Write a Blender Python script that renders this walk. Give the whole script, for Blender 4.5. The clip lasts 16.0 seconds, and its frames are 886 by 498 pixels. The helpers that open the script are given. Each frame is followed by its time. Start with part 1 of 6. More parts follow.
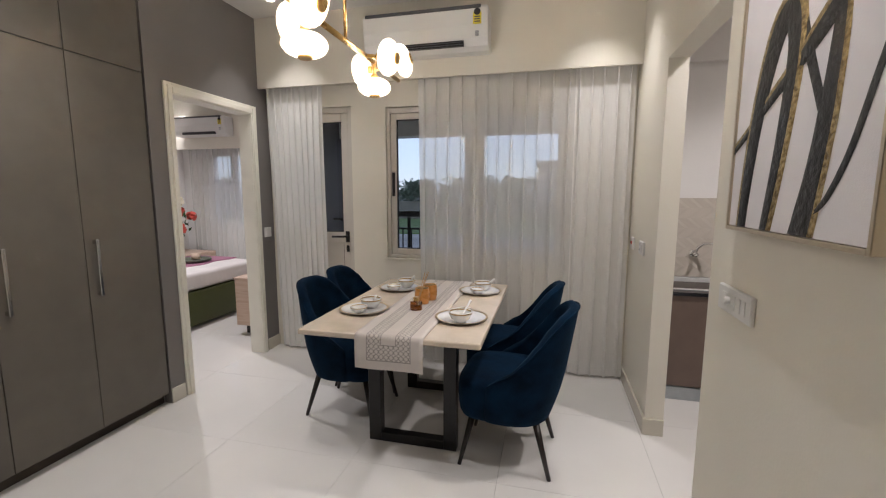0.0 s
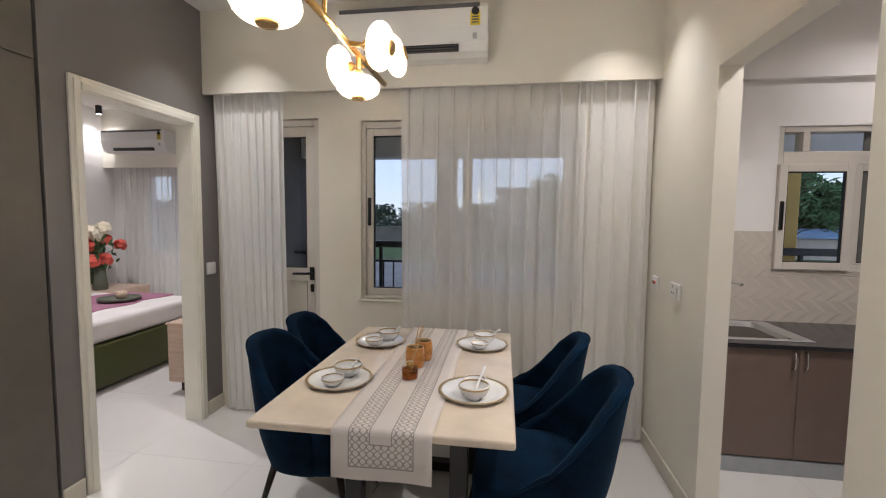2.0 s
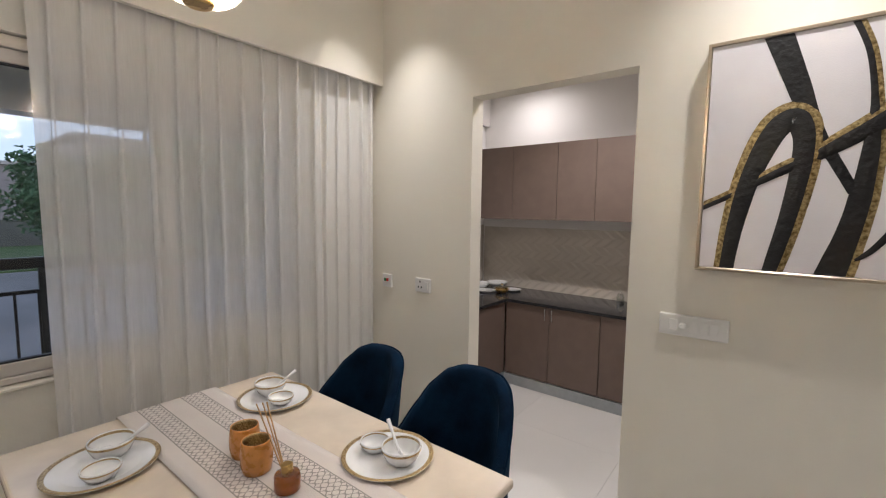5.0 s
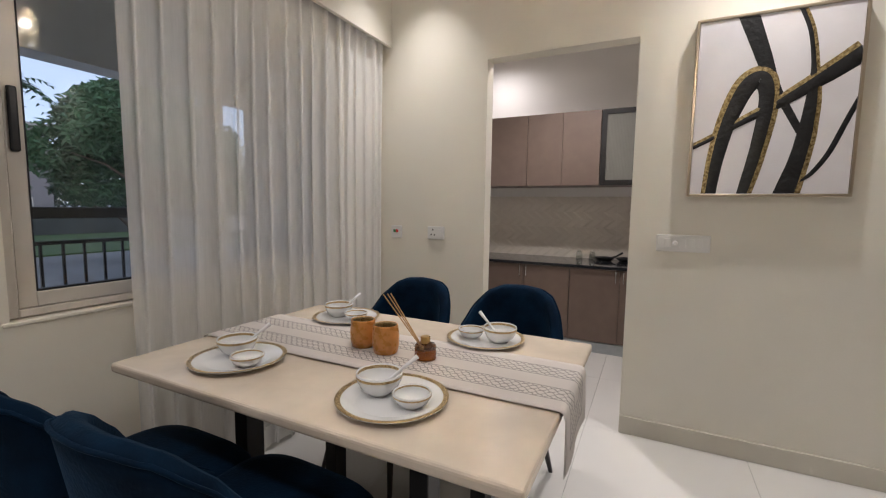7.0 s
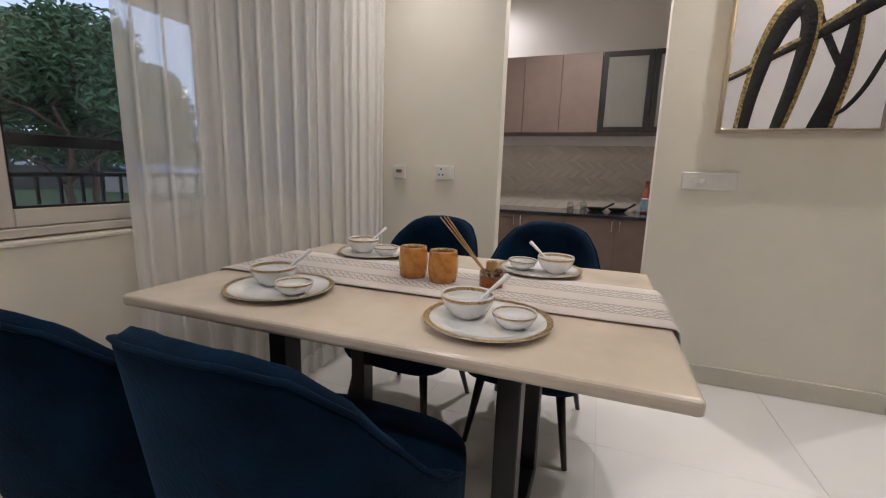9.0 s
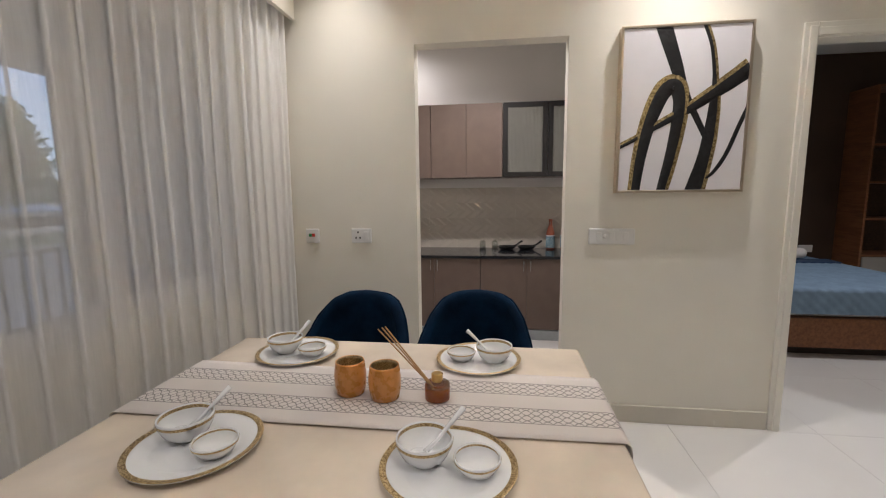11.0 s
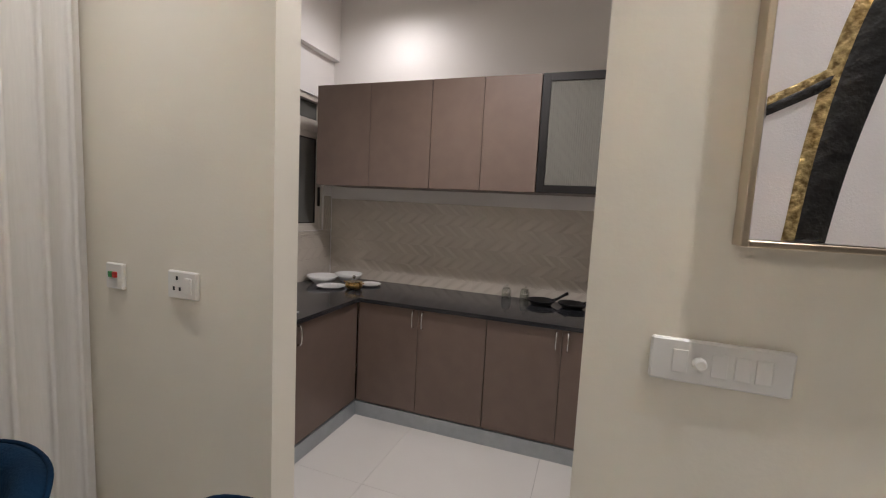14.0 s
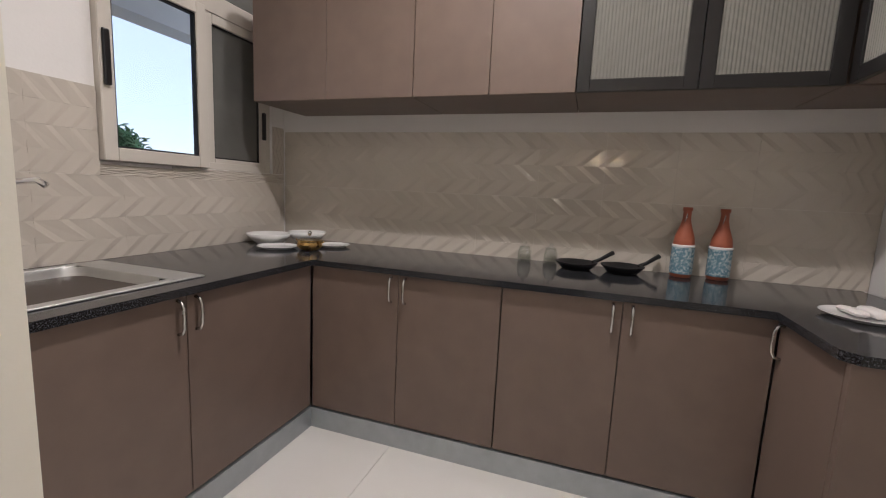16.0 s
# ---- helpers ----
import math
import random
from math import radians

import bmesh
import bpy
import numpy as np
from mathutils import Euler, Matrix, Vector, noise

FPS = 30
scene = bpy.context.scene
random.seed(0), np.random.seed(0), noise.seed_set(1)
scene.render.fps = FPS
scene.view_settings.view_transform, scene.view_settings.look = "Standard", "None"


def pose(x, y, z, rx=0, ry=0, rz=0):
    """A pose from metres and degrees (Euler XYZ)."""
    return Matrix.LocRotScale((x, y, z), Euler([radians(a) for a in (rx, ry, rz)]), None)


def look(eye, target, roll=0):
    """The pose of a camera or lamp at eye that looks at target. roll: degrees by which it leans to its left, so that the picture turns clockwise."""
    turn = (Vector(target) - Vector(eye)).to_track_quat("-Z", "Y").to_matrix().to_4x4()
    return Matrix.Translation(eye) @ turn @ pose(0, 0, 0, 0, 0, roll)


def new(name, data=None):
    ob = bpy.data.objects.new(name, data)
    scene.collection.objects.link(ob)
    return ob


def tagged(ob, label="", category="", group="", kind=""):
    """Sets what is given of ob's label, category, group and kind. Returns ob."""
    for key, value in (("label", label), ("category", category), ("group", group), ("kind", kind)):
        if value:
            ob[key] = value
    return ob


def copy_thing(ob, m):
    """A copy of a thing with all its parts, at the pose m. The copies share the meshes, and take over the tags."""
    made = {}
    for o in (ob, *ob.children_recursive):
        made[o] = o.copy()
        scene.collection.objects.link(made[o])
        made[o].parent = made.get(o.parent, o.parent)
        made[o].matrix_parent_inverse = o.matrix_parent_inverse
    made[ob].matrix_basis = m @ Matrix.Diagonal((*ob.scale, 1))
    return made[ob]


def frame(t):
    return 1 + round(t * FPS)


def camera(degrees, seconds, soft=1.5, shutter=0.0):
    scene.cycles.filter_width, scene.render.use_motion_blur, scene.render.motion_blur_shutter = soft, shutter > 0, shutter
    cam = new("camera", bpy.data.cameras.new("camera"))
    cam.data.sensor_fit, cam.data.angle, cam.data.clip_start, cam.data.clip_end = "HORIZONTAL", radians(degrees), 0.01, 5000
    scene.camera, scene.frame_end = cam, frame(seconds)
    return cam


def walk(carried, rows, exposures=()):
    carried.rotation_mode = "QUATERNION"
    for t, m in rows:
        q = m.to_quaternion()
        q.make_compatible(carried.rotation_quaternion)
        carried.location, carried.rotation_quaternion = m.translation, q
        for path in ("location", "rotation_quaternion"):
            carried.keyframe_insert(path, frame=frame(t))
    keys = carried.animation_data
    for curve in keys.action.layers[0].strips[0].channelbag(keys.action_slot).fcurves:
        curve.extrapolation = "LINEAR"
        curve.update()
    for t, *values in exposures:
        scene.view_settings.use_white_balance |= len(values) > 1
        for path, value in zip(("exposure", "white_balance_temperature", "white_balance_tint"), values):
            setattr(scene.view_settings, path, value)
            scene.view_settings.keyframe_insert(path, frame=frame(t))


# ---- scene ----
cam = camera(92.5, 16.0, 1.15)
PATH = [
    (0, (0.431, 0.428, 1.463), (-0.045, 2.353, 1.203), 0.1),
    (0.5, (0.331, 0.421, 1.483), (-0.044, 2.379, 1.318), 0.5),
    (1, (0.258, 0.515, 1.483), (-0.094, 2.479, 1.338), 0.7),
    (1.5, (0.198, 0.768, 1.507), (-0.125, 2.736, 1.358), 0.5),
    (2, (0.097, 0.951, 1.495), (-0.19, 2.925, 1.352), 0.6),
    (2.5, (-0.117, 1.126, 1.512), (-0.249, 3.115, 1.351), -0.3),
    (3, (-0.267, 1.287, 1.491), (-0.144, 3.279, 1.355), 0.3),
    (3.5, (-0.348, 1.464, 1.528), (0.139, 3.398, 1.379), 0.6),
    (4, (-0.444, 1.577, 1.538), (0.417, 3.375, 1.374), 1.2),
    (4.5, (-0.654, 1.656, 1.525), (0.663, 3.157, 1.406), 0.3),
    (4.7, (-0.776, 1.693, 1.577), (0.665, 3.072, 1.428), 0.5),
    (6.8, (-1.502, 2.04, 1.313), (0.284, 2.923, 1.141), 0.2),
    (7, (-1.521, 2.125, 1.276), (0.266, 3.003, 1.084), 0.8),
    (7.5, (-1.496, 2.219, 1.191), (0.273, 3.132, 0.991), 2.7),
    (8, (-1.508, 2.329, 1.126), (0.259, 3.229, 0.868), 2.9),
    (8.2, (-1.524, 2.366, 1.103), (0.247, 3.246, 0.808), 2.9),
    (10.3, (-1.532, 2.607, 1.237), (0.417, 2.937, 0.935), -0.1),
    (10.5, (-1.519, 2.611, 1.294), (0.434, 2.93, 1.01), -0.2),
    (11, (-1.454, 2.606, 1.362), (0.511, 2.867, 1.1), -0.6),
    (11.5, (-1.246, 2.504, 1.412), (0.728, 2.718, 1.174), -0.3),
    (12, (-0.992, 2.362, 1.423), (0.983, 2.611, 1.227), 0.6),
    (12.5, (-0.683, 2.345, 1.424), (1.29, 2.615, 1.242), 1.1),
    (13, (-0.42, 2.33, 1.429), (1.542, 2.671, 1.245), 1.8),
    (13.5, (-0.147, 2.246, 1.408), (1.765, 2.803, 1.222), 3.0),
    (14, (0.069, 2.229, 1.399), (1.943, 2.897, 1.196), 2.9),
    (14.5, (0.323, 2.305, 1.349), (2.193, 2.984, 1.146), 2.9),
    (15, (0.543, 2.358, 1.282), (2.402, 3.066, 1.073), 2.9),
    (15.5, (0.739, 2.419, 1.186), (2.589, 3.15, 0.976), 3.4),
    (16, (0.855, 2.491, 1.109), (2.732, 3.125, 0.839), 2.7),
]
walk(cam, [(t, look(eye, target, roll)) for t, eye, target, roll in PATH],
     exposures=[(0.0, 1.86, 5950, 15), (10.5, 1.86, 5950, 15), (12.0, 1.8, 5950, 15), (13.8, 1.8, 5950, 15), (15.4, 1.72, 5950, 15), (16.0, 2.2, 5950, 15)])

# ---- world, sun, lamps ----
world = bpy.data.worlds.new("dusk")
world.use_nodes = True
scene.world = world
wn = world.node_tree
sky = wn.nodes.new("ShaderNodeTexSky")
sky.sky_type = 'NISHITA'
sky.sun_disc = False
sky.sun_elevation = radians(28)
sky.sun_rotation = radians(200)
sky.dust_density = 0.4
sky.ozone_density = 2.0
haze = wn.nodes.new("ShaderNodeMix")          # thin overcast veils the blue
haze.data_type = 'RGBA'
haze.inputs[0].default_value = 0.82
haze.inputs[7].default_value = (3.2, 3.55, 4.4, 1)
wn.links.new(sky.outputs[0], haze.inputs[6])
wn.links.new(haze.outputs[2], wn.nodes["Background"].inputs[0])
wn.nodes["Background"].inputs[1].default_value = 0.06
sun = new("sun", bpy.data.lights.new("sun", 'SUN'))
sun.data.energy, sun.data.angle, sun.data.color = 0.35, radians(20), (1.0, 0.94, 0.86)
sun.matrix_world = look((0, 0, 30), (14, 40, 24))

WARM = (1.0, 0.93, 0.835)
NEUTRAL = (1.0, 0.94, 0.87)


def spot(x, y, z, watts, color, size=100, blend=0.6, radius=0.03, target=None):
    lamp = new("spot_or_fill_lamp", bpy.data.lights.new("spot_or_fill_lamp", 'SPOT'))
    lamp.data.energy, lamp.data.color = watts * 0.35, color
    lamp.data.spot_size, lamp.data.spot_blend, lamp.data.shadow_soft_size = radians(size), blend, radius
    lamp.matrix_world = look((x, y, z), target or (x, y + 0.001, 0))
    return lamp


DINING_LIGHTS = [(0.74, 3.49), (-1.70, 3.49), (0.74, 1.67), (-1.60, 1.67), (0.74, -0.15), (-1.60, -0.15)]
CEIL = 2.95
for lx, ly in DINING_LIGHTS:
    spot(lx, ly, CEIL - 0.02, 48 if ly > 3 else 58, WARM, 87 if ly > 3 else 114, 1.0, 0.03)
spot(2.58, 3.62, CEIL - 0.13, 22, (1.0, 0.91, 0.81), 176, 1.0)
# unseen fill added over mid-kitchen; only the corner spotlight above has a fitting
spot(1.75, 2.75, CEIL - 0.13, 78, (1.0, 0.91, 0.81), 140, 0.8)
spot(-5.3, 6.0, CEIL - 0.13, 20, NEUTRAL, 120, 0.8)
# two fills added to brighten the bedrooms, with no fittings of their own
spot(-3.6, 4.3, CEIL - 0.02, 130, NEUTRAL, 140, 0.7)
spot(2.0, -0.2, CEIL - 0.02, 75, NEUTRAL, 120, 0.7)
# weak fill added under the balcony ceiling; no lamp is known to hang there
spot(-0.6, 4.75, 2.6, 5, NEUTRAL, 120, 0.7)

# ---- materials ----


def mat(name, color, rough=0.5, metal=0.0, var=0.08, scale=3.0, bump=0.02, bscale=60.0, coat=0.0, sheen=0.0,
        transmission=0.0, emit=0.0, ior=1.45, detail_rough=0.06):
    m = bpy.data.materials.new(name)
    m.use_nodes = True
    nt = m.node_tree
    b = nt.nodes["Principled BSDF"]
    b.inputs["Metallic"].default_value = metal
    b.inputs["Coat Weight"].default_value = coat
    b.inputs["Sheen Weight"].default_value = sheen
    b.inputs["Transmission Weight"].default_value = transmission
    b.inputs["IOR"].default_value = ior
    tc = nt.nodes.new("ShaderNodeTexCoord")
    n1 = nt.nodes.new("ShaderNodeTexNoise")
    n1.inputs["Scale"].default_value, n1.inputs["Detail"].default_value = scale, 6
    n2 = nt.nodes.new("ShaderNodeTexNoise")
    n2.inputs["Scale"].default_value, n2.inputs["Detail"].default_value = bscale, 3
    for n in (n1, n2):
        nt.links.new(tc.outputs["Object"], n.inputs["Vector"])
    ramp = nt.nodes.new("ShaderNodeMapRange")
    ramp.inputs["From Min"].default_value, ramp.inputs["From Max"].default_value = 0.3, 0.7
    ramp.inputs["To Min"].default_value, ramp.inputs["To Max"].default_value = 1 - var, 1 + var
    nt.links.new(n1.outputs["Fac"], ramp.inputs["Value"])
    mul = nt.nodes.new("ShaderNodeVectorMath")
    mul.operation = 'SCALE'
    mul.inputs[0].default_value = color
    nt.links.new(ramp.outputs[0], mul.inputs["Scale"])
    nt.links.new(mul.outputs[0], b.inputs["Base Color"])
    r2 = nt.nodes.new("ShaderNodeMapRange")
    r2.inputs["To Min"].default_value = max(0.0, rough - detail_rough)
    r2.inputs["To Max"].default_value = min(1.0, rough + detail_rough)
    nt.links.new(n1.outputs["Fac"], r2.inputs["Value"])
    nt.links.new(r2.outputs[0], b.inputs["Roughness"])
    if bump:
        bp = nt.nodes.new("ShaderNodeBump")
        bp.inputs["Strength"].default_value, bp.inputs["Distance"].default_value = bump, 0.01
        nt.links.new(n2.outputs["Fac"], bp.inputs["Height"])
        nt.links.new(bp.outputs[0], b.inputs["Normal"])
    if emit:
        b.inputs["Emission Color"].default_value = (*color, 1)
        b.inputs["Emission Strength"].default_value = emit
    return m


def wood(name, c1, c2, rough=0.45, scale=(1.5, 14.0, 14.0)):
    m = mat(name, c1, rough)
    nt = m.node_tree
    tc = nt.nodes.new("ShaderNodeTexCoord")
    mp = nt.nodes.new("ShaderNodeMapping")
    mp.inputs["Scale"].default_value = scale
    nz = nt.nodes.new("ShaderNodeTexNoise")
    nz.inputs["Scale"].default_value, nz.inputs["Detail"].default_value, nz.inputs["Distortion"].default_value = 3, 8, 0.6
    cr = nt.nodes.new("ShaderNodeValToRGB")
    cr.color_ramp.elements[0].color, cr.color_ramp.elements[1].color = (*c1, 1), (*c2, 1)
    cr.color_ramp.elements[0].position, cr.color_ramp.elements[1].position = 0.35, 0.65
    nt.links.new(tc.outputs["Object"], mp.inputs[0])
    nt.links.new(mp.outputs[0], nz.inputs["Vector"])
    nt.links.new(nz.outputs["Fac"], cr.inputs[0])
    nt.links.new(cr.outputs[0], nt.nodes["Principled BSDF"].inputs["Base Color"])
    return m


def speckle(m, c_low, c_high, scale=220.0, lo=0.45, hi=0.62):
    nt = m.node_tree
    tc = nt.nodes.new("ShaderNodeTexCoord")
    nz = nt.nodes.new("ShaderNodeTexNoise")
    nz.inputs["Scale"].default_value, nz.inputs["Detail"].default_value = scale, 4
    cr = nt.nodes.new("ShaderNodeValToRGB")
    cr.color_ramp.elements[0].color, cr.color_ramp.elements[1].color = (*c_low, 1), (*c_high, 1)
    cr.color_ramp.elements[0].position, cr.color_ramp.elements[1].position = lo, hi
    nt.links.new(tc.outputs["Object"], nz.inputs["Vector"])
    nt.links.new(nz.outputs["Fac"], cr.inputs[0])
    nt.links.new(cr.outputs[0], nt.nodes["Principled BSDF"].inputs["Base Color"])
    return m


def pane_material(name, tint, gloss=0.04):
    m = bpy.data.materials.new(name)
    m.use_nodes = True
    nt = m.node_tree
    nt.nodes.remove(nt.nodes["Principled BSDF"])
    tr, gl, mx = (nt.nodes.new(k) for k in ("ShaderNodeBsdfTransparent", "ShaderNodeBsdfGlossy", "ShaderNodeMixShader"))
    tr.inputs[0].default_value = (*tint, 1)
    gl.inputs["Roughness"].default_value = gloss
    mx.inputs[0].default_value = 0.035
    nt.links.new(tr.outputs[0], mx.inputs[1])
    nt.links.new(gl.outputs[0], mx.inputs[2])
    nt.links.new(mx.outputs[0], nt.nodes["Material Output"].inputs[0])
    return m


def thin_glass():
    m = bpy.data.materials.new("thin_jar_glass")
    m.use_nodes = True
    nt = m.node_tree
    nt.nodes.remove(nt.nodes["Principled BSDF"])
    tr, gl, mx = (nt.nodes.new(k) for k in ("ShaderNodeBsdfTransparent", "ShaderNodeBsdfGlossy", "ShaderNodeMixShader"))
    tr.inputs[0].default_value = (0.95, 0.96, 0.95, 1)
    gl.inputs["Roughness"].default_value = 0.05
    mx.inputs[0].default_value = 0.14
    nt.links.new(tr.outputs[0], mx.inputs[1])
    nt.links.new(gl.outputs[0], mx.inputs[2])
    nt.links.new(mx.outputs[0], nt.nodes["Material Output"].inputs[0])
    return m


def sheer(name, color, through_part):
    """Thin woven voile: threads that scatter and let light pass, with holes between them."""
    m = bpy.data.materials.new(name)
    m.use_nodes = True
    nt = m.node_tree
    nt.nodes.remove(nt.nodes["Principled BSDF"])
    tr, df, tl, m1, m2 = (nt.nodes.new(k) for k in ("ShaderNodeBsdfTransparent", "ShaderNodeBsdfDiffuse", "ShaderNodeBsdfTranslucent", "ShaderNodeMixShader", "ShaderNodeMixShader"))
    df.inputs[0].default_value = tl.inputs[0].default_value = (*color, 1)
    m1.inputs[0].default_value = 0.22
    tc, nz, rg = (nt.nodes.new(k) for k in ("ShaderNodeTexCoord", "ShaderNodeTexNoise", "ShaderNodeMapRange"))
    mp = nt.nodes.new("ShaderNodeMapping")
    mp.inputs["Scale"].default_value = (60, 60, 4)
    nz.inputs["Scale"].default_value, nz.inputs["Detail"].default_value = 3, 4
    rg.inputs["To Min"].default_value, rg.inputs["To Max"].default_value = 1 - through_part - 0.05, 1 - through_part + 0.05
    nt.links.new(tc.outputs["Object"], mp.inputs[0])
    nt.links.new(mp.outputs[0], nz.inputs["Vector"])
    nt.links.new(nz.outputs["Fac"], rg.inputs["Value"])
    nt.links.new(df.outputs[0], m1.inputs[1])
    nt.links.new(tl.outputs[0], m1.inputs[2])
    nt.links.new(rg.outputs[0], m2.inputs[0])
    nt.links.new(tr.outputs[0], m2.inputs[1])
    nt.links.new(m1.outputs[0], m2.inputs[2])
    nt.links.new(m2.outputs[0], nt.nodes["Material Output"].inputs[0])
    return m


CREAM = mat("cream_wall_paint", (0.77, 0.73, 0.635), 0.62, var=0.03, scale=1.2, bump=0.05, bscale=90)
WHITEWALL = mat("white_wall_paint", (0.78, 0.76, 0.74), 0.6, var=0.03, scale=1.2, bump=0.05, bscale=90)
CEILMAT = mat("ceiling_white_paint", (0.8, 0.78, 0.73), 0.7, var=0.02, scale=1.0, bump=0.03, bscale=80)
GREYWALL = mat("grey_wall_paint", (0.19, 0.175, 0.165), 0.5, var=0.05, scale=1.5, bump=0.04, bscale=90)
BROWNWALL = mat("dark_brown_wall", (0.06, 0.035, 0.022), 0.5, var=0.15, scale=2, bump=0.05)
SKIRT = mat("cream_skirting_tile", (0.62, 0.58, 0.49), 0.25, var=0.04, scale=4)
TRIM = mat("cream_door_trim_paint", (0.78, 0.75, 0.66), 0.4, var=0.03, scale=6, bump=0.02)
WARDROBE = mat("taupe_laminate", (0.135, 0.12, 0.098), 0.42, var=0.06, scale=8, bump=0.03, bscale=150)
LAMINATE = mat("brown_kitchen_laminate", (0.168, 0.122, 0.099), 0.4, var=0.06, scale=10, bump=0.03, bscale=160)
CARCASS = mat("dark_cabinet_carcass", (0.05, 0.038, 0.03), 0.55)
PLINTH = mat("brushed_aluminium_plinth", (0.42, 0.45, 0.47), 0.35, metal=0.6, var=0.06, scale=20)
STEEL = mat("stainless_steel", (0.62, 0.62, 0.61), 0.25, metal=1.0, var=0.06, scale=12)
CHROME = mat("chrome", (0.8, 0.8, 0.8), 0.08, metal=1.0, var=0.02, detail_rough=0.03)
BRASS = mat("aged_brass", (0.55, 0.36, 0.13), 0.28, metal=1.0, var=0.1, scale=14)
BLACKMETAL = mat("black_powder_coated_steel", (0.012, 0.011, 0.011), 0.38, var=0.2, scale=12, bump=0.02)
BLACKPLASTIC = mat("black_plastic", (0.012, 0.012, 0.013), 0.3)
WHITEPLASTIC = mat("white_plastic", (0.74, 0.73, 0.70), 0.3, var=0.02)
GREYPLASTIC = mat("dark_grey_plastic", (0.09, 0.09, 0.095), 0.35)
YELLOW = mat("yellow_sticker", (0.75, 0.6, 0.04), 0.5)
UPVC = mat("off_white_window_frame", (0.6, 0.56, 0.5), 0.35, var=0.03, scale=6)
SINKSTEEL = mat("brushed_sink_steel", (0.58, 0.58, 0.57), 0.4, metal=0.9, var=0.05, scale=14)
RUBBER = mat("black_gasket", (0.015, 0.015, 0.015), 0.6)
MESH = mat("insect_mesh", (0.13, 0.13, 0.12), 0.5, var=0.1, scale=8)
GLASS = pane_material("window_glass", (0.97, 0.985, 0.98))
JARGLASS = thin_glass()
EXTWALL = mat("dark_exterior_render", (0.1, 0.092, 0.088), 0.8, var=0.12, bump=0.2)
DARKSTONE = mat("dark_boundary_stone", (0.075, 0.08, 0.075), 0.9, var=0.25, scale=1.0, bump=0.3)
VOILE = sheer("white_voile", (0.97, 0.955, 0.925), 0.41)
DENSEVOILE = sheer("dense_white_voile", (0.97, 0.955, 0.93), 0.2)
MARBLE = mat("cream_marble", (0.64, 0.55, 0.44), 0.24, var=0.12, scale=5, bump=0.0, coat=0.15, detail_rough=0.015)
FLOORMAT = mat("ivory_vitrified_tile", (0.72, 0.70, 0.67), 0.07, var=0.04, scale=1.2, bump=0.004, bscale=8, detail_rough=0.03)
GROUT = mat("tile_grout", (0.56, 0.54, 0.51), 0.8)
GRANITE = speckle(mat("black_granite", (0.02, 0.02, 0.022), 0.1, bump=0.0), (0.01, 0.01, 0.012), (0.16, 0.165, 0.18), 300, 0.5, 0.75)
WALLTILE = mat("ivory_glazed_wall_tile", (0.56, 0.51, 0.445), 0.11, var=0.04, scale=5, bump=0.0)
PORCELAIN = mat("white_porcelain", (0.8, 0.8, 0.79), 0.1, var=0.01, bump=0.0, coat=0.4)
GOLDRIM = speckle(mat("gold_rim_glaze", (0.45, 0.28, 0.08), 0.3, metal=0.7, bump=0.0), (0.26, 0.17, 0.07), (0.66, 0.5, 0.26), 300, 0.4, 0.6)
AMBER = mat("amber_frosted_glass", (0.62, 0.27, 0.06), 0.28, var=0.15, scale=30, coat=0.3)
AMBERLIQ = mat("amber_oil", (0.7, 0.2, 0.02), 0.05, transmission=0.6, bump=0.0)
CLEAR = mat("clear_glass", (0.95, 0.97, 0.96), 0.02, transmission=1.0, bump=0.0, var=0.0, detail_rough=0.01)
REED = mat("rattan_reed", (0.5, 0.3, 0.13), 0.7)
CASTIRON = mat("cast_iron", (0.01, 0.01, 0.01), 0.45, var=0.2, scale=30, bump=0.1, bscale=120)
TERRACOTTA = mat("terracotta_paint", (0.34, 0.1, 0.055), 0.5, var=0.1, scale=20)
BLUEWRAP = speckle(mat("blue_woven_wrap", (0.15, 0.28, 0.34), 0.8, bump=0.3, bscale=200), (0.13, 0.24, 0.3), (0.42, 0.5, 0.53), 90)
CANVAS = mat("white_painted_canvas", (0.72, 0.69, 0.7), 0.7, var=0.03, scale=8, bump=0.08, bscale=260)
BLACKPAINT = mat("black_acrylic_paint", (0.012, 0.012, 0.012), 0.4, var=0.3, scale=20, bump=0.5, bscale=50)
GOLDPAINT = speckle(mat("gold_paint", (0.4, 0.28, 0.08), 0.35, metal=0.6, bump=0.5, bscale=80), (0.15, 0.1, 0.035), (0.5, 0.38, 0.18), 80, 0.35, 0.65)
CHAMPAGNE = mat("champagne_metal_frame", (0.62, 0.53, 0.4), 0.3, metal=0.9)
GREENLEATHER = mat("olive_leatherette", (0.05, 0.06, 0.014), 0.45, bump=0.1)
SHEET = mat("white_bed_linen", (0.72, 0.68, 0.66), 0.85, bump=0.2, bscale=12)
MAUVE = mat("mauve_throw", (0.34, 0.15, 0.22), 0.9, bump=0.3, bscale=90)
PALEWOOD = wood("pale_ash_wood", (0.5, 0.36, 0.27), (0.58, 0.44, 0.34))
REDWOOD = wood("red_brown_wood", (0.16, 0.06, 0.025), (0.24, 0.1, 0.04))
DARKWOOD = wood("dark_walnut_wood", (0.05, 0.025, 0.013), (0.09, 0.045, 0.022))
DARKLEG = wood("dark_stained_leg_wood", (0.012, 0.008, 0.006), (0.025, 0.016, 0.011), 0.35)
QUILT = mat("blue_quilt", (0.2, 0.29, 0.4), 0.85, var=0.12, scale=10)
NAVYTRIM = mat("navy_trim", (0.03, 0.06, 0.12), 0.8)
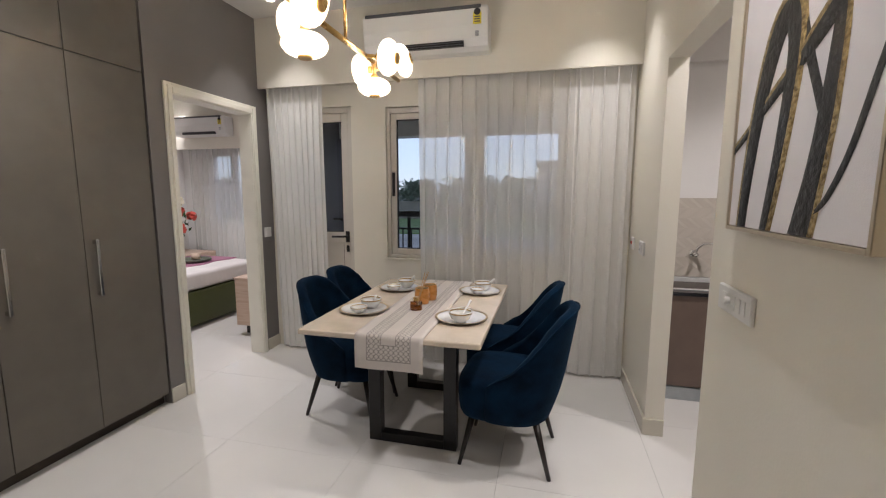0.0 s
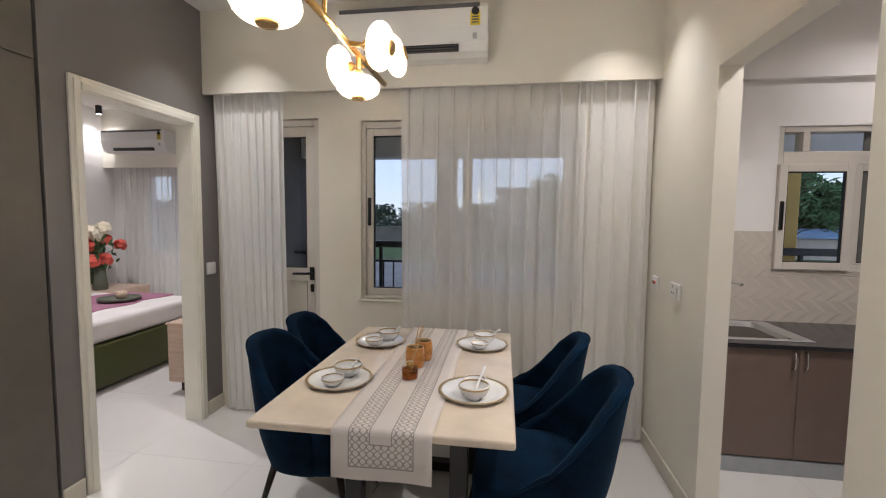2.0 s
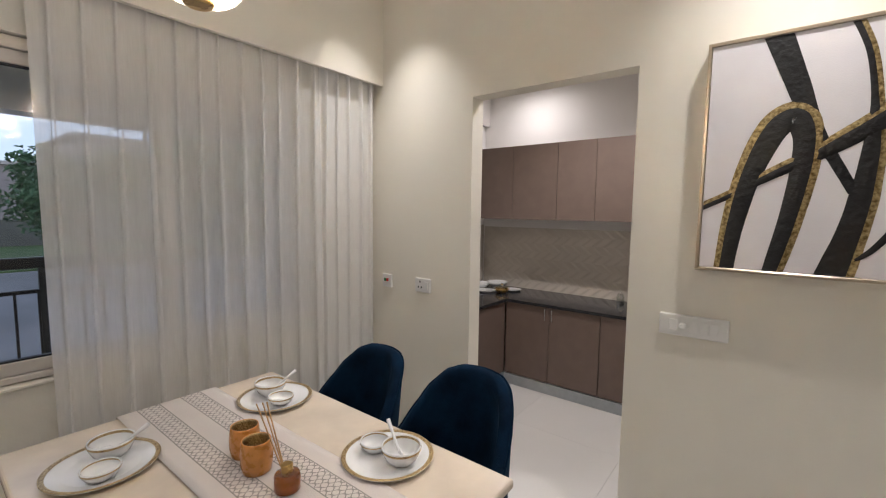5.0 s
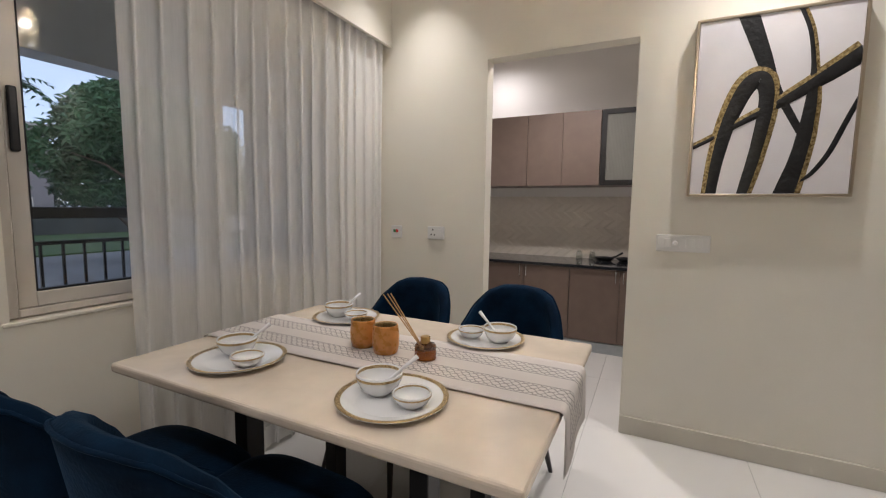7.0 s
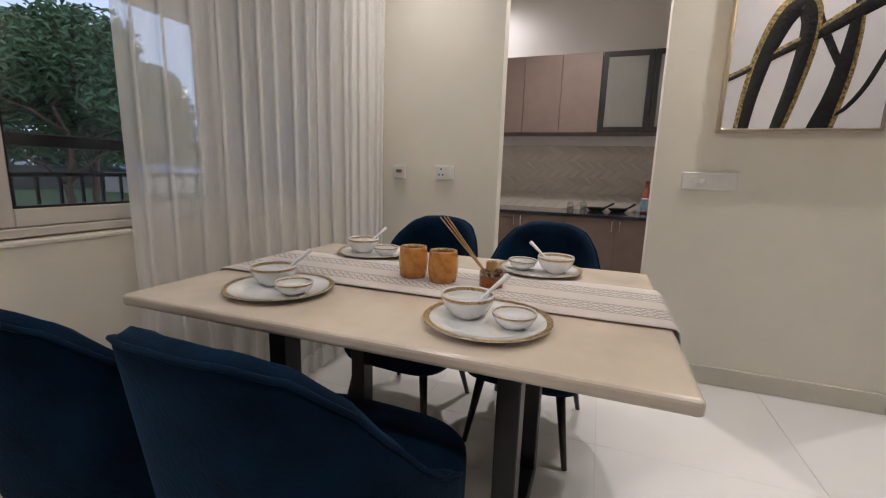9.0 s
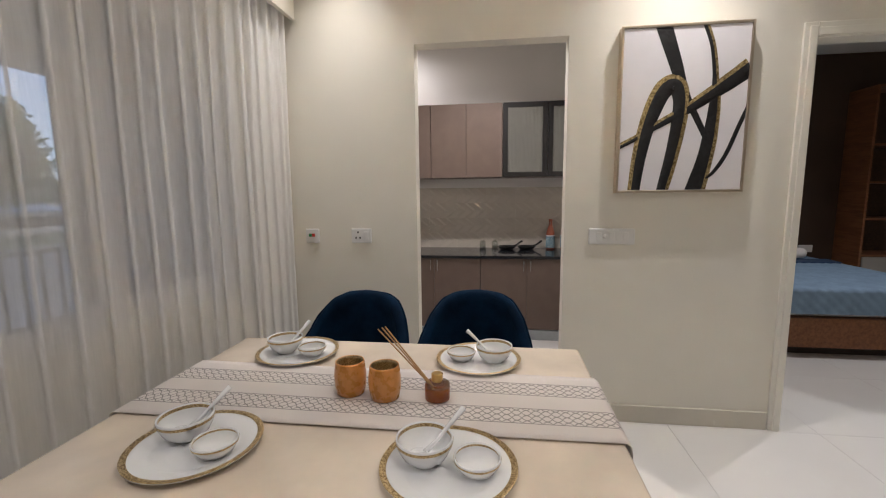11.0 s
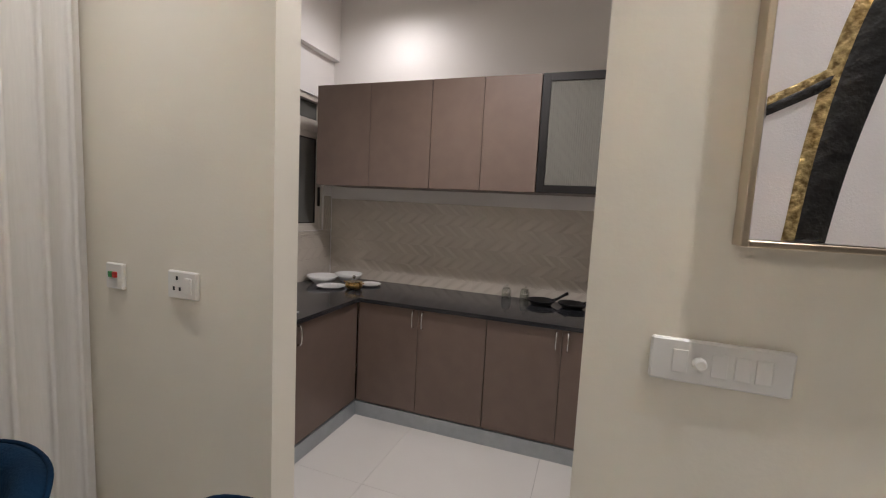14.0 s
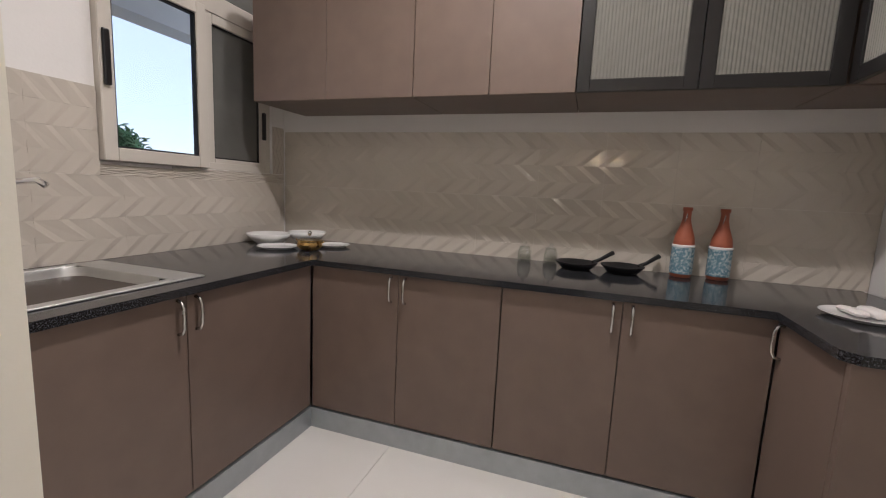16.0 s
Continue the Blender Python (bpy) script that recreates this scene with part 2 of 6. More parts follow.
VASEMAT = mat("grey_green_ceramic", (0.1, 0.11, 0.08), 0.5)
LEAFMAT = mat("flower_leaf", (0.03, 0.07, 0.02), 0.6, var=0.3)
CORAL = mat("coral_petal", (0.62, 0.1, 0.07), 0.7, var=0.2, scale=20)
WHITEPETAL = mat("white_petal", (0.75, 0.68, 0.52), 0.7, var=0.1, scale=20)
CONCRETE = mat("grey_concrete", (0.3, 0.29, 0.28), 0.85, var=0.12, bump=0.3)
YELLOWPLASTER = mat("yellow_plaster", (0.72, 0.5, 0.16), 0.8, var=0.06)
GROUND = mat("pale_gravel_ground", (0.2, 0.2, 0.2), 0.95, var=0.2, scale=0.4, bump=0.4, bscale=12)
GRASS = mat("grass", (0.05, 0.09, 0.025), 0.95, var=0.3, scale=1.5, bump=0.6, bscale=30)
BARK = mat("tree_bark", (0.09, 0.065, 0.045), 0.9, var=0.3, scale=8, bump=0.6, bscale=20)
FOLIAGE = mat("tree_foliage", (0.05, 0.11, 0.05), 0.6, var=0.45, scale=1.3)
# distance haze mixed into the leaf colour: greyer and bluer than the near trees
HAZEDFOLIAGE = mat("hazed_far_foliage", (0.05, 0.085, 0.065), 0.8, var=0.4, scale=0.5)
BUILDING = mat("grey_rendered_building", (0.2, 0.185, 0.19), 0.85, var=0.12, scale=0.3)
DARKWINDOW = mat("dark_window_glass", (0.03, 0.035, 0.04), 0.15)
def lit_shade():
    """Cut-glass shade lit from inside: part clear, with facets that glow unevenly."""
    m = mat("lit_cut_glass_shade", (1.0, 0.88, 0.68), 0.2, emit=0.4, bump=0.0, var=0.0)
    nt = m.node_tree
    b = nt.nodes["Principled BSDF"]
    tc, vo, rg = (nt.nodes.new(k) for k in ("ShaderNodeTexCoord", "ShaderNodeTexVoronoi", "ShaderNodeMapRange"))
    vo.inputs["Scale"].default_value = 95
    rg.inputs["From Min"].default_value, rg.inputs["From Max"].default_value = 0.15, 0.6
    rg.inputs["To Min"].default_value, rg.inputs["To Max"].default_value = 0.55, 0.1
    nt.links.new(tc.outputs["Object"], vo.inputs["Vector"])
    nt.links.new(vo.outputs["Distance"], rg.inputs["Value"])
    nt.links.new(rg.outputs[0], b.inputs["Emission Strength"])
    tr, mx = nt.nodes.new("ShaderNodeBsdfTransparent"), nt.nodes.new("ShaderNodeMixShader")
    mx.inputs[0].default_value = 0.6
    nt.links.new(tr.outputs[0], mx.inputs[1])
    nt.links.new(b.outputs[0], mx.inputs[2])
    nt.links.new(mx.outputs[0], nt.nodes["Material Output"].inputs[0])
    return m


LEDMAT = mat("led_disc", (1.0, 0.9, 0.75), 0.5, emit=5.0, bump=0.0, var=0.0)
SHADEMAT = lit_shade()
FLUTED = mat("fluted_glass", (0.22, 0.215, 0.19), 0.18, var=0.05, scale=3, bump=0.0, transmission=0.25)


def velvet():
    m = mat("navy_velvet", (0.002, 0.0115, 0.028), 0.95, var=0.45, scale=9, bump=0.25, bscale=120, sheen=0.09)
    b = m.node_tree.nodes["Principled BSDF"]
    b.inputs["Specular IOR Level"].default_value = 0.12
    b.inputs["Sheen Roughness"].default_value = 0.4
    b.inputs["Sheen Tint"].default_value = (0.1, 0.28, 0.5, 1)
    return m


VELVET = velvet()


def runner_material(width, length):
    """Linen with two woven lattice bands along it, joined by a cross band near each end."""
    m = mat("linen_runner", (0.62, 0.57, 0.53), 0.85, var=0.04, scale=6, bump=0.25, bscale=350)
    nt = m.node_tree
    b = nt.nodes["Principled BSDF"]
    base = b.inputs["Base Color"].links[0].from_socket

    def op(kind, a, c=None, d=None):
        n = nt.nodes.new("ShaderNodeMath")
        n.operation = kind
        for i, v in enumerate((a, c, d)):
            if v is None:
                continue
            if isinstance(v, (int, float)):
                n.inputs[i].default_value = v
            else:
                nt.links.new(v, n.inputs[i])
        return n.outputs[0]
    uv = nt.nodes.new("ShaderNodeUVMap")
    sp = nt.nodes.new("ShaderNodeSeparateXYZ")
    nt.links.new(uv.outputs[0], sp.inputs[0])
    u, v = sp.outputs[0], sp.outputs[1]
    au = op('ABSOLUTE', op('SUBTRACT', u, width / 2))
    end = op('MINIMUM', v, op('SUBTRACT', length, v))
    def inside(x, lo, hi):
        return op('MULTIPLY', op('GREATER_THAN', x, lo), op('LESS_THAN', x, hi))
    band = inside(au, 0.04, 0.115)
    cross = op('MULTIPLY', inside(end, 0.045, 0.125), op('LESS_THAN', au, 0.115))
    area = op('MULTIPLY', op('MAXIMUM', band, cross), op('GREATER_THAN', end, 0.045))
    p = 0.026
    wob = op('MULTIPLY', op('SINE', op('MULTIPLY', v, 2 * math.pi / p)), 0.1)
    def stripe(x):
        return op('LESS_THAN', op('ABSOLUTE', op('SUBTRACT', op('FRACT', op('ADD', x, 100.0)), 0.5)), 0.1)
    s1 = stripe(op('ADD', op('DIVIDE', op('ADD', u, v), p), wob))
    s2 = stripe(op('SUBTRACT', op('DIVIDE', op('SUBTRACT', u, v), p), wob))
    lattice = op('MULTIPLY', op('MAXIMUM', s1, s2), area)
    edge_u = op('MAXIMUM', op('MULTIPLY', inside(au, 0.037, 0.041), op('GREATER_THAN', end, 0.123)), inside(au, 0.113, 0.117))
    edge = op('MULTIPLY', edge_u, op('GREATER_THAN', end, 0.045))
    edge = op('MAXIMUM', edge, op('MULTIPLY', inside(end, 0.043, 0.047), op('LESS_THAN', au, 0.116)))
    edge = op('MAXIMUM', edge, op('MULTIPLY', inside(end, 0.123, 0.127), op('LESS_THAN', au, 0.041)))
    ink = op('MAXIMUM', lattice, edge)
    ink = op('MULTIPLY', ink, 0.8)
    mx = nt.nodes.new("ShaderNodeMix")
    mx.data_type = 'RGBA'
    nt.links.new(ink, mx.inputs[0])
    nt.links.new(base, mx.inputs[6])
    mx.inputs[7].default_value = (0.2, 0.185, 0.175, 1)
    nt.links.new(mx.outputs[2], b.inputs["Base Color"])
    return m

# ---- mesh helpers ----


ROOT = {}


def thing(name, x=0, y=0, z=0, label="", category="", group="", kind=""):
    ob = new(name)
    ob.empty_display_size = 0.1
    ob.matrix_basis = pose(x, y, z)
    ROOT[ob.name] = Vector((x, y, z))
    return tagged(ob, label, category, group, kind)


def part(name, bm, material, parent=None, label="", smooth=False, world_coords=True):
    """One bmesh, in world metres, as one mesh object under a thing or a part."""
    base = ROOT.get(parent.name, Vector()) if parent else Vector()
    if parent and base.length and world_coords:
        bmesh.ops.translate(bm, verts=bm.verts, vec=-base)
    me = bpy.data.meshes.new(name)
    bm.to_mesh(me)
    bm.free()
    if smooth:
        for f in me.polygons:
            f.use_smooth = True
    me.materials.append(material)
    ob = new(name, me)
    if parent:
        ob.parent = parent
        ROOT[ob.name] = base
    if label:
        ob["label"] = label
    return ob


def solid(name, bm, material, label="", category="", group="", kind="", smooth=False):
    return tagged(part(name, bm, material, None, "", smooth), label, category, group, kind)


def add_box(bm, x0, x1, y0, y1, z0, z1, bevel=0.0, seg=1):
    m = Matrix.Translation(((x0 + x1) / 2, (y0 + y1) / 2, (z0 + z1) / 2)) @ Matrix.Diagonal((abs(x1 - x0), abs(y1 - y0), abs(z1 - z0), 1))
    r = bmesh.ops.create_cube(bm, size=1, matrix=m)
    if bevel:
        es = list({e for v in r["verts"] for e in v.link_edges})
        bmesh.ops.bevel(bm, geom=es, offset=bevel, segments=seg, profile=0.5, affect='EDGES')
    return bm


def box(x0, x1, y0, y1, z0, z1, bevel=0.0, seg=1):
    return add_box(bmesh.new(), x0, x1, y0, y1, z0, z1, bevel, seg)


def boxes(rows, bevel=0.0):
    bm = bmesh.new()
    for r in rows:
        add_box(bm, *r, bevel)
    return bm


def add_lathe(bm, profile, cx=0, cy=0, cz=0, seg=32, turn=None):
    """profile: (radius, height) pairs from bottom to top, spun about z."""
    rings = []
    for r, h in profile:
        ring = []
        for i in range(seg):
            a = 2 * math.pi * i / seg
            p = Vector((r * math.cos(a), r * math.sin(a), h))
            if turn is not None:
                p = turn @ p
            ring.append(bm.verts.new(p + Vector((cx, cy, cz))))
        rings.append(ring)
    for a, b in zip(rings, rings[1:]):
        for i in range(seg):
            j = (i + 1) % seg
            bm.faces.new((a[i], a[j], b[j], b[i]))
    bm.faces.new(list(reversed(rings[0])))
    bm.faces.new(rings[-1])
    return bm


def lathe(profile, cx=0, cy=0, cz=0, seg=32, turn=None):
    return add_lathe(bmesh.new(), profile, cx, cy, cz, seg, turn)


def add_rod(bm, a, b, r0, r1=None, seg=12):
    a, b = Vector(a), Vector(b)
    r1 = r0 if r1 is None else r1
    q = (b - a).to_track_quat('Z', 'Y').to_matrix()
    rings = []
    for p, r in ((a, r0), (b, r1)):
        rings.append([bm.verts.new(p + q @ Vector((r * math.cos(2 * math.pi * i / seg), r * math.sin(2 * math.pi * i / seg), 0))) for i in range(seg)])
    for i in range(seg):
        j = (i + 1) % seg
        bm.faces.new((rings[0][i], rings[0][j], rings[1][j], rings[1][i]))
    bm.faces.new(list(reversed(rings[0])))
    bm.faces.new(rings[1])
    return bm


def rod(a, b, r0, r1=None, seg=12):
    return add_rod(bmesh.new(), a, b, r0, r1, seg)


def tube(points, r, seg=8):
    bm = bmesh.new()
    pts = [Vector(p) for p in points]
    rings = []
    for i, p in enumerate(pts):
        d = (pts[min(i + 1, len(pts) - 1)] - pts[max(i - 1, 0)]).normalized()
        q = d.to_track_quat('Z', 'Y').to_matrix()
        rr = r[i] if isinstance(r, (list, tuple)) else r
        rings.append([bm.verts.new(p + q @ Vector((rr * math.cos(2 * math.pi * k / seg), rr * math.sin(2 * math.pi * k / seg), 0))) for k in range(seg)])
    for a, b in zip(rings, rings[1:]):
        best = min(range(seg), key=lambda s: sum((a[k].co - b[(k + s) % seg].co).length for k in range(seg)))
        for k in range(seg):
            bm.faces.new((a[k], a[(k + 1) % seg], b[(k + 1 + best) % seg], b[(k + best) % seg]))
    bm.faces.new(list(reversed(rings[0])))
    bm.faces.new(rings[-1])
    bmesh.ops.recalc_face_normals(bm, faces=bm.faces)
    return bm


def spread(obs, places):
    """Put the first thing at the first place and copies at the rest."""
    out = [obs]
    for m in places[1:]:
        out.append(copy_thing(obs, m))
    obs.matrix_basis = places[0]
    return out

# ---- large structure ----
XK0, XK1 = 1.045, 1.15
YW0, YW1 = 3.935, 4.10
XL = -2.085
XB, YK = 3.0, 4.25
ROOM_S = -2.6

solid("floor", boxes([(-5.7, 4.6, -2.8, 6.6, -0.2, -0.008)]), GROUT, "pale grout bed under ivory floor tiles", "floor", kind="structure")
solid("ceiling", boxes([(-5.7, 4.6, -2.8, 4.1, CEIL, CEIL + 0.15), (-5.7, -2.085, 4.1, 6.6, CEIL, CEIL + 0.15), (1.045, 4.6, 4.1, 4.45, CEIL, CEIL + 0.15)]),
      CEILMAT, "plain white painted ceiling", "ceiling", kind="structure")
solid("wall_east", boxes([
    (XK0, XK1, 3.093, 4.1, 0, CEIL), (XK0, XK1, 2.235, 3.093, 2.2, CEIL), (XK0, XK1, 1.03, 2.235, 0, CEIL),
    (XK0, XK1, 0.09, 1.03, 2.13, CEIL), (XK0, XK1, ROOM_S, 0.09, 0, CEIL)]),
      CREAM, "cream painted wall with a kitchen opening", "wall", kind="structure")
solid("wall_north", boxes([
    (XL, -2.02, YW0, YW1, 0, CEIL), (-2.02, -1.265, YW0, YW1, 2.215, CEIL), (-1.265, -0.945, YW0, YW1, 0, CEIL),
    (-0.945, 0.59, YW0, YW1, 0, 0.895), (-0.945, 0.59, YW0, YW1, 2.19, CEIL), (0.59, XK0, YW0, YW1, 0, CEIL)]),
      CREAM, "cream painted wall with balcony door and window", "wall", kind="structure")
solid("wall_west", boxes([
    (XL - 0.06, XL, 2.70, 2.875, 0, CEIL), (XL - 0.06, XL, 2.875, 3.69, 2.14, CEIL), (XL - 0.06, XL, 3.69, YW1, 0, CEIL)]),
      GREYWALL, "dark grey painted wall around a bedroom door", "wall", kind="structure")
solid("wall_bedroom_east", boxes([
    (XL - 0.12, XL - 0.06, 2.70, 2.875, 0, CEIL), (XL - 0.12, XL - 0.06, 2.875, 3.69, 2.14, CEIL), (XL - 0.12, XL - 0.06, 3.69, YW1, 0, CEIL),
    (XL - 0.12, XL - 0.06, YW1, 6.35, 0, CEIL)]), WHITEWALL, "white bedroom wall", "wall", kind="structure")
solid("wall_balcony_side", box(XL - 0.06, XL, YW1, 6.35, -0.2, CEIL), EXTWALL, "dark rendered outer wall beside the balcony", "wall", kind="structure")
solid("wall_bedroom_south", box(-5.6, XL - 0.12, 2.70, 2.80, 0, CEIL), WHITEWALL, "plain white bedroom wall", "wall", kind="structure")
solid("wall_bedroom_west", box(-5.6, -5.48, 2.80, 6.5, 0, CEIL), WHITEWALL, "plain pale bedroom wall", "wall", kind="structure")
solid("wall_bedroom_north", boxes([(-5.48, -4.95, 6.35, 6.5, 0, CEIL), (-4.95, -3.4, 6.35, 6.5, 0, 0.95), (-4.95, -3.4, 6.35, 6.5, 2.1, CEIL),
                                   (-3.4, XL, 6.35, 6.5, 0, CEIL)]), WHITEWALL, "white bedroom wall with a window", "wall", kind="structure")
solid("wall_wardrobe_back", box(-2.85, -2.75, ROOM_S, 2.70, 0, CEIL), CREAM, "plain wall behind the wardrobe", "wall", kind="structure")
solid("wall_south", box(-2.85, 4.5, ROOM_S - 0.12, ROOM_S, 0, CEIL), CREAM, "plain cream wall at the far end", "wall", kind="structure")
# kitchen
KX0, KX1, KZ0, KZ1 = 1.97, 2.895, 1.162, 2.158
solid("wall_kitchen_north", boxes([
    (XK1, KX0, YK, YK + 0.15, 0, CEIL), (KX0, KX1, YK, YK + 0.15, 0, KZ0), (KX0, KX1, YK, YK + 0.15, KZ1, CEIL), (KX1, XB + 0.12, YK, YK + 0.15, 0, CEIL),
    (XK0, XK1, 4.1, YK + 0.15, 0, CEIL)]),
      WHITEWALL, "white kitchen wall with a window over the sink", "wall", kind="structure")
solid("beam_kitchen", box(XK1, XB, YK - 0.05, YK, 2.47, CEIL), WHITEWALL, "white beam along the kitchen wall", "beam", kind="structure")
solid("wall_kitchen_east", box(XB, XB + 0.12, 1.28, YK, 0, CEIL), WHITEWALL, "plain white kitchen wall", "wall", kind="structure")
solid("wall_kitchen_south", box(XK1, XB, 1.28, 1.40, 0, CEIL), WHITEWALL, "plain white kitchen wall", "wall", kind="structure")
# second bedroom
solid("wall_brown", box(4.4, 4.52, ROOM_S, 1.28, 0, CEIL), BROWNWALL, "dark brown panelled bedroom wall", "wall", kind="structure")
solid("wall_bedroom_two_north", box(XB, 4.4, 1.16, 1.28, 0, CEIL), CREAM, "plain bedroom wall", "wall", kind="structure")
solid("wall_bedroom_two_inner", box(XK1, XB, 1.16, 1.28, 0, CEIL), CREAM, "plain bedroom wall", "wall", kind="structure")

# pelmet box over the curtains
PY = 3.80
solid("pelmet", box(XL, XK0, PY, PY + 0.025, 2.372, CEIL), CREAM, "cream painted pelmet board above the curtains", "pelmet", kind="structure")
solid("pelmet_bedroom", box(-5.48, XL - 0.12, 6.2, 6.225, 2.155, CEIL), CREAM, "cream pelmet above bedroom curtains", "pelmet", kind="structure")

# skirting
def skirting(name, rows):
    solid(name, boxes(rows, 0.003), SKIRT, "cream tiled skirting along the wall", "baseboard", kind="structure")


T = 0.014
skirting("baseboard_east", [(XK0 - T, XK0, 3.093, YW0, 0, 0.105), (XK0 - T, XK1, 3.093 - T, 3.093, 0, 0.105), (XK0 - T, XK0, 1.086, 2.235, 0, 0.105),
                            (XK0 - T, XK0, ROOM_S, 0.02, 0, 0.105)])
skirting("baseboard_north", [(-1.255, XK0 - T, YW0 - T, YW0, 0, 0.105)])
skirting("baseboard_west", [(XL, XL + T, 2.70, 2.812, 0, 0.105), (XL, XL + T, 3.755, YW0, 0, 0.105)])
skirting("baseboard_south", [(-2.08, XK0 - T, ROOM_S, ROOM_S + T, 0, 0.105)])


def door_trim(name, face, out, y0, y1, top, depth, label):
    """A moulded timber frame round a doorway in a wall that runs along y; out is +1 or -1, towards the viewer's room."""
    t = thing(name, face, (y0 + y1) / 2, 0, label, "door frame", kind="structure")
    w = 0.065
    for nm, a, b, z0, z1 in (("jamb", y0 - w + 0.012, y0 + 0.012, 0, top + w), ("jamb", y1 - 0.012, y1 + w - 0.012, 0, top + w)):
        bm = bmesh.new()
        add_box(bm, face, face + out * 0.016, a, b, z0, z1, 0.004, 2)
        inner = b if a < y0 else a
        sgn = -1 if a < y0 else 1
        add_box(bm, face + out * 0.016, face + out * 0.026, inner + sgn * 0.008, inner + sgn * 0.044, z0, z1 - 0.02, 0.004, 2)
        part(nm, bm, TRIM, t)
    bm = bmesh.new()
    add_box(bm, face, face + out * 0.016, y0 + 0.012, y1 - 0.012, top - 0.012, top + w, 0.004, 2)
    add_box(bm, face + out * 0.016, face + out * 0.026, y0 + 0.01, y1 - 0.01, top - 0.004, top + 0.036, 0.004, 2)
    part("head", bm, TRIM, t)
    for a, b in ((y0, y0 + 0.012), (y1 - 0.012, y1)):
        part("lining", box(face - out * depth, face, a, b, 0, top, 0.002), TRIM, t)
    part("lining", box(face - out * depth, face, y0 + 0.012, y1 - 0.012, top - 0.012, top, 0.002), TRIM, t)
    return t


door_trim("door_1", XL, 1, 2.875, 3.69, 2.14, 0.12, "cream moulded frame of an open bedroom doorway")
door_trim("door_2", XK0, -1, 0.09, 1.03, 2.13, 0.105, "cream moulded frame of an open bedroom doorway")


def sash(t, x0, x1, y, z0, z1, w=0.06, glass=GLASS, depth=0.04, handle_x=None, handle_z=1.56, handle_len=0.26):
    fr = part("sash_frame", boxes([(x0, x0 + w, y, y + depth, z0, z1), (x1 - w, x1, y, y + depth, z0, z1),
                                   (x0 + w, x1 - w, y, y + depth, z0, z0 + w), (x0 + w, x1 - w, y, y + depth, z1 - w, z1)], 0.003), UPVC, t)
    g = 0.007
    part("gasket", boxes([(x0 + w, x0 + w + g, y + 0.008, y + 0.03, z0 + w, z1 - w), (x1 - w - g, x1 - w, y + 0.008, y + 0.03, z0 + w, z1 - w),
                          (x0 + w + g, x1 - w - g, y + 0.008, y + 0.03, z0 + w, z0 + w + g), (x0 + w + g, x1 - w - g, y + 0.008, y + 0.03, z1 - w - g, z1 - w)]), RUBBER, fr)
    p = part("pane", box(x0 + w, x1 - w, y + 0.016, y + 0.022, z0 + w, z1 - w), glass, fr)
    p.visible_shadow = False
    if handle_x is not None:
        part("handle", box(handle_x - 0.013, handle_x + 0.013, y - 0.014, y, handle_z - handle_len / 2, handle_z + handle_len / 2, 0.006, 2), BLACKPLASTIC, fr, "black recessed pull handle")


w1 = thing("window_1", -0.165, 3.957, 0.9, "off-white sliding window half covered by sheer curtain", "window", kind="structure")
part("window_frame", boxes([(-0.943, -0.913, 3.957, 4.06, 0.9, 2.185), (0.555, 0.587, 3.957, 4.06, 0.9, 2.185),
                            (-0.913, 0.555, 3.957, 4.06, 0.9, 0.925), (-0.913, 0.555, 3.957, 4.06, 2.14, 2.185)], 0.003), UPVC, w1)
sash(w1, -0.911, -0.14, 3.97, 0.927, 2.138, 0.05, handle_x=-0.888, handle_z=1.54, handle_len=0.205)
sash(w1, -0.21, 0.553, 4.015, 0.927, 2.138, 0.055)
part("window_sill", box(-0.965, 0.605, 3.927, 3.956, 0.88, 0.894, 0.003), CREAM, w1)

w2 = thing("window_2", 2.4, YK, KZ0, "off-white kitchen window with transom light above", "window", kind="structure")
yk = YK + 0.012
part("window_frame", boxes([(KX0, KX0 + 0.04, yk, yk + 0.09, KZ0, KZ1), (KX1 - 0.04, KX1, yk, yk + 0.09, KZ0, KZ1),
                            (KX0 + 0.04, KX1 - 0.04, yk, yk + 0.09, KZ0, KZ0 + 0.035), (KX0 + 0.04, KX1 - 0.04, yk, yk + 0.09, KZ1 - 0.04, KZ1),
                            (KX0 + 0.04, KX1 - 0.04, yk, yk + 0.09, 1.895, 1.985), (2.13, 2.175, yk, yk + 0.09, 1.985, KZ1 - 0.04)], 0.003), UPVC, w2)
sash(w2, KX0 + 0.002, 2.44, YK - 0.03, KZ0 + 0.003, 1.895, 0.052, handle_x=KX0 + 0.024, handle_z=1.54, handle_len=0.2)
sash(w2, 2.47, KX1 - 0.03, yk + 0.004, KZ0 + 0.01, 1.895, 0.045, glass=MESH, handle_x=KX1 - 0.05, handle_z=1.42, handle_len=0.15)
for a, b, g in ((KX0 + 0.04, 2.13, GLASS), (2.175, 2.53, GLASS), (2.53, KX1 - 0.04, MESH)):
    p = part("pane", box(a, b, yk + 0.04, yk + 0.046, 1.985, KZ1 - 0.04), g, w2)
    p.visible_shadow = False

w3 = thing("window_3", -4.2, 6.36, 0.95, "bedroom window behind a sheer curtain", "window", kind="structure")
part("window_frame", boxes([(-4.95, -4.9, 6.36, 6.42, 0.95, 2.1), (-3.45, -3.4, 6.36, 6.42, 0.95, 2.1), (-4.9, -3.45, 6.36, 6.42, 0.95, 1.0), (-4.9, -3.45, 6.36, 6.42, 2.05, 2.1)], 0.003), UPVC, w3)
part("mullion", box(-4.56, -4.48, 6.35, 6.42, 1.0, 2.05, 0.003), GREYPLASTIC, w3, "dark grey mullion")
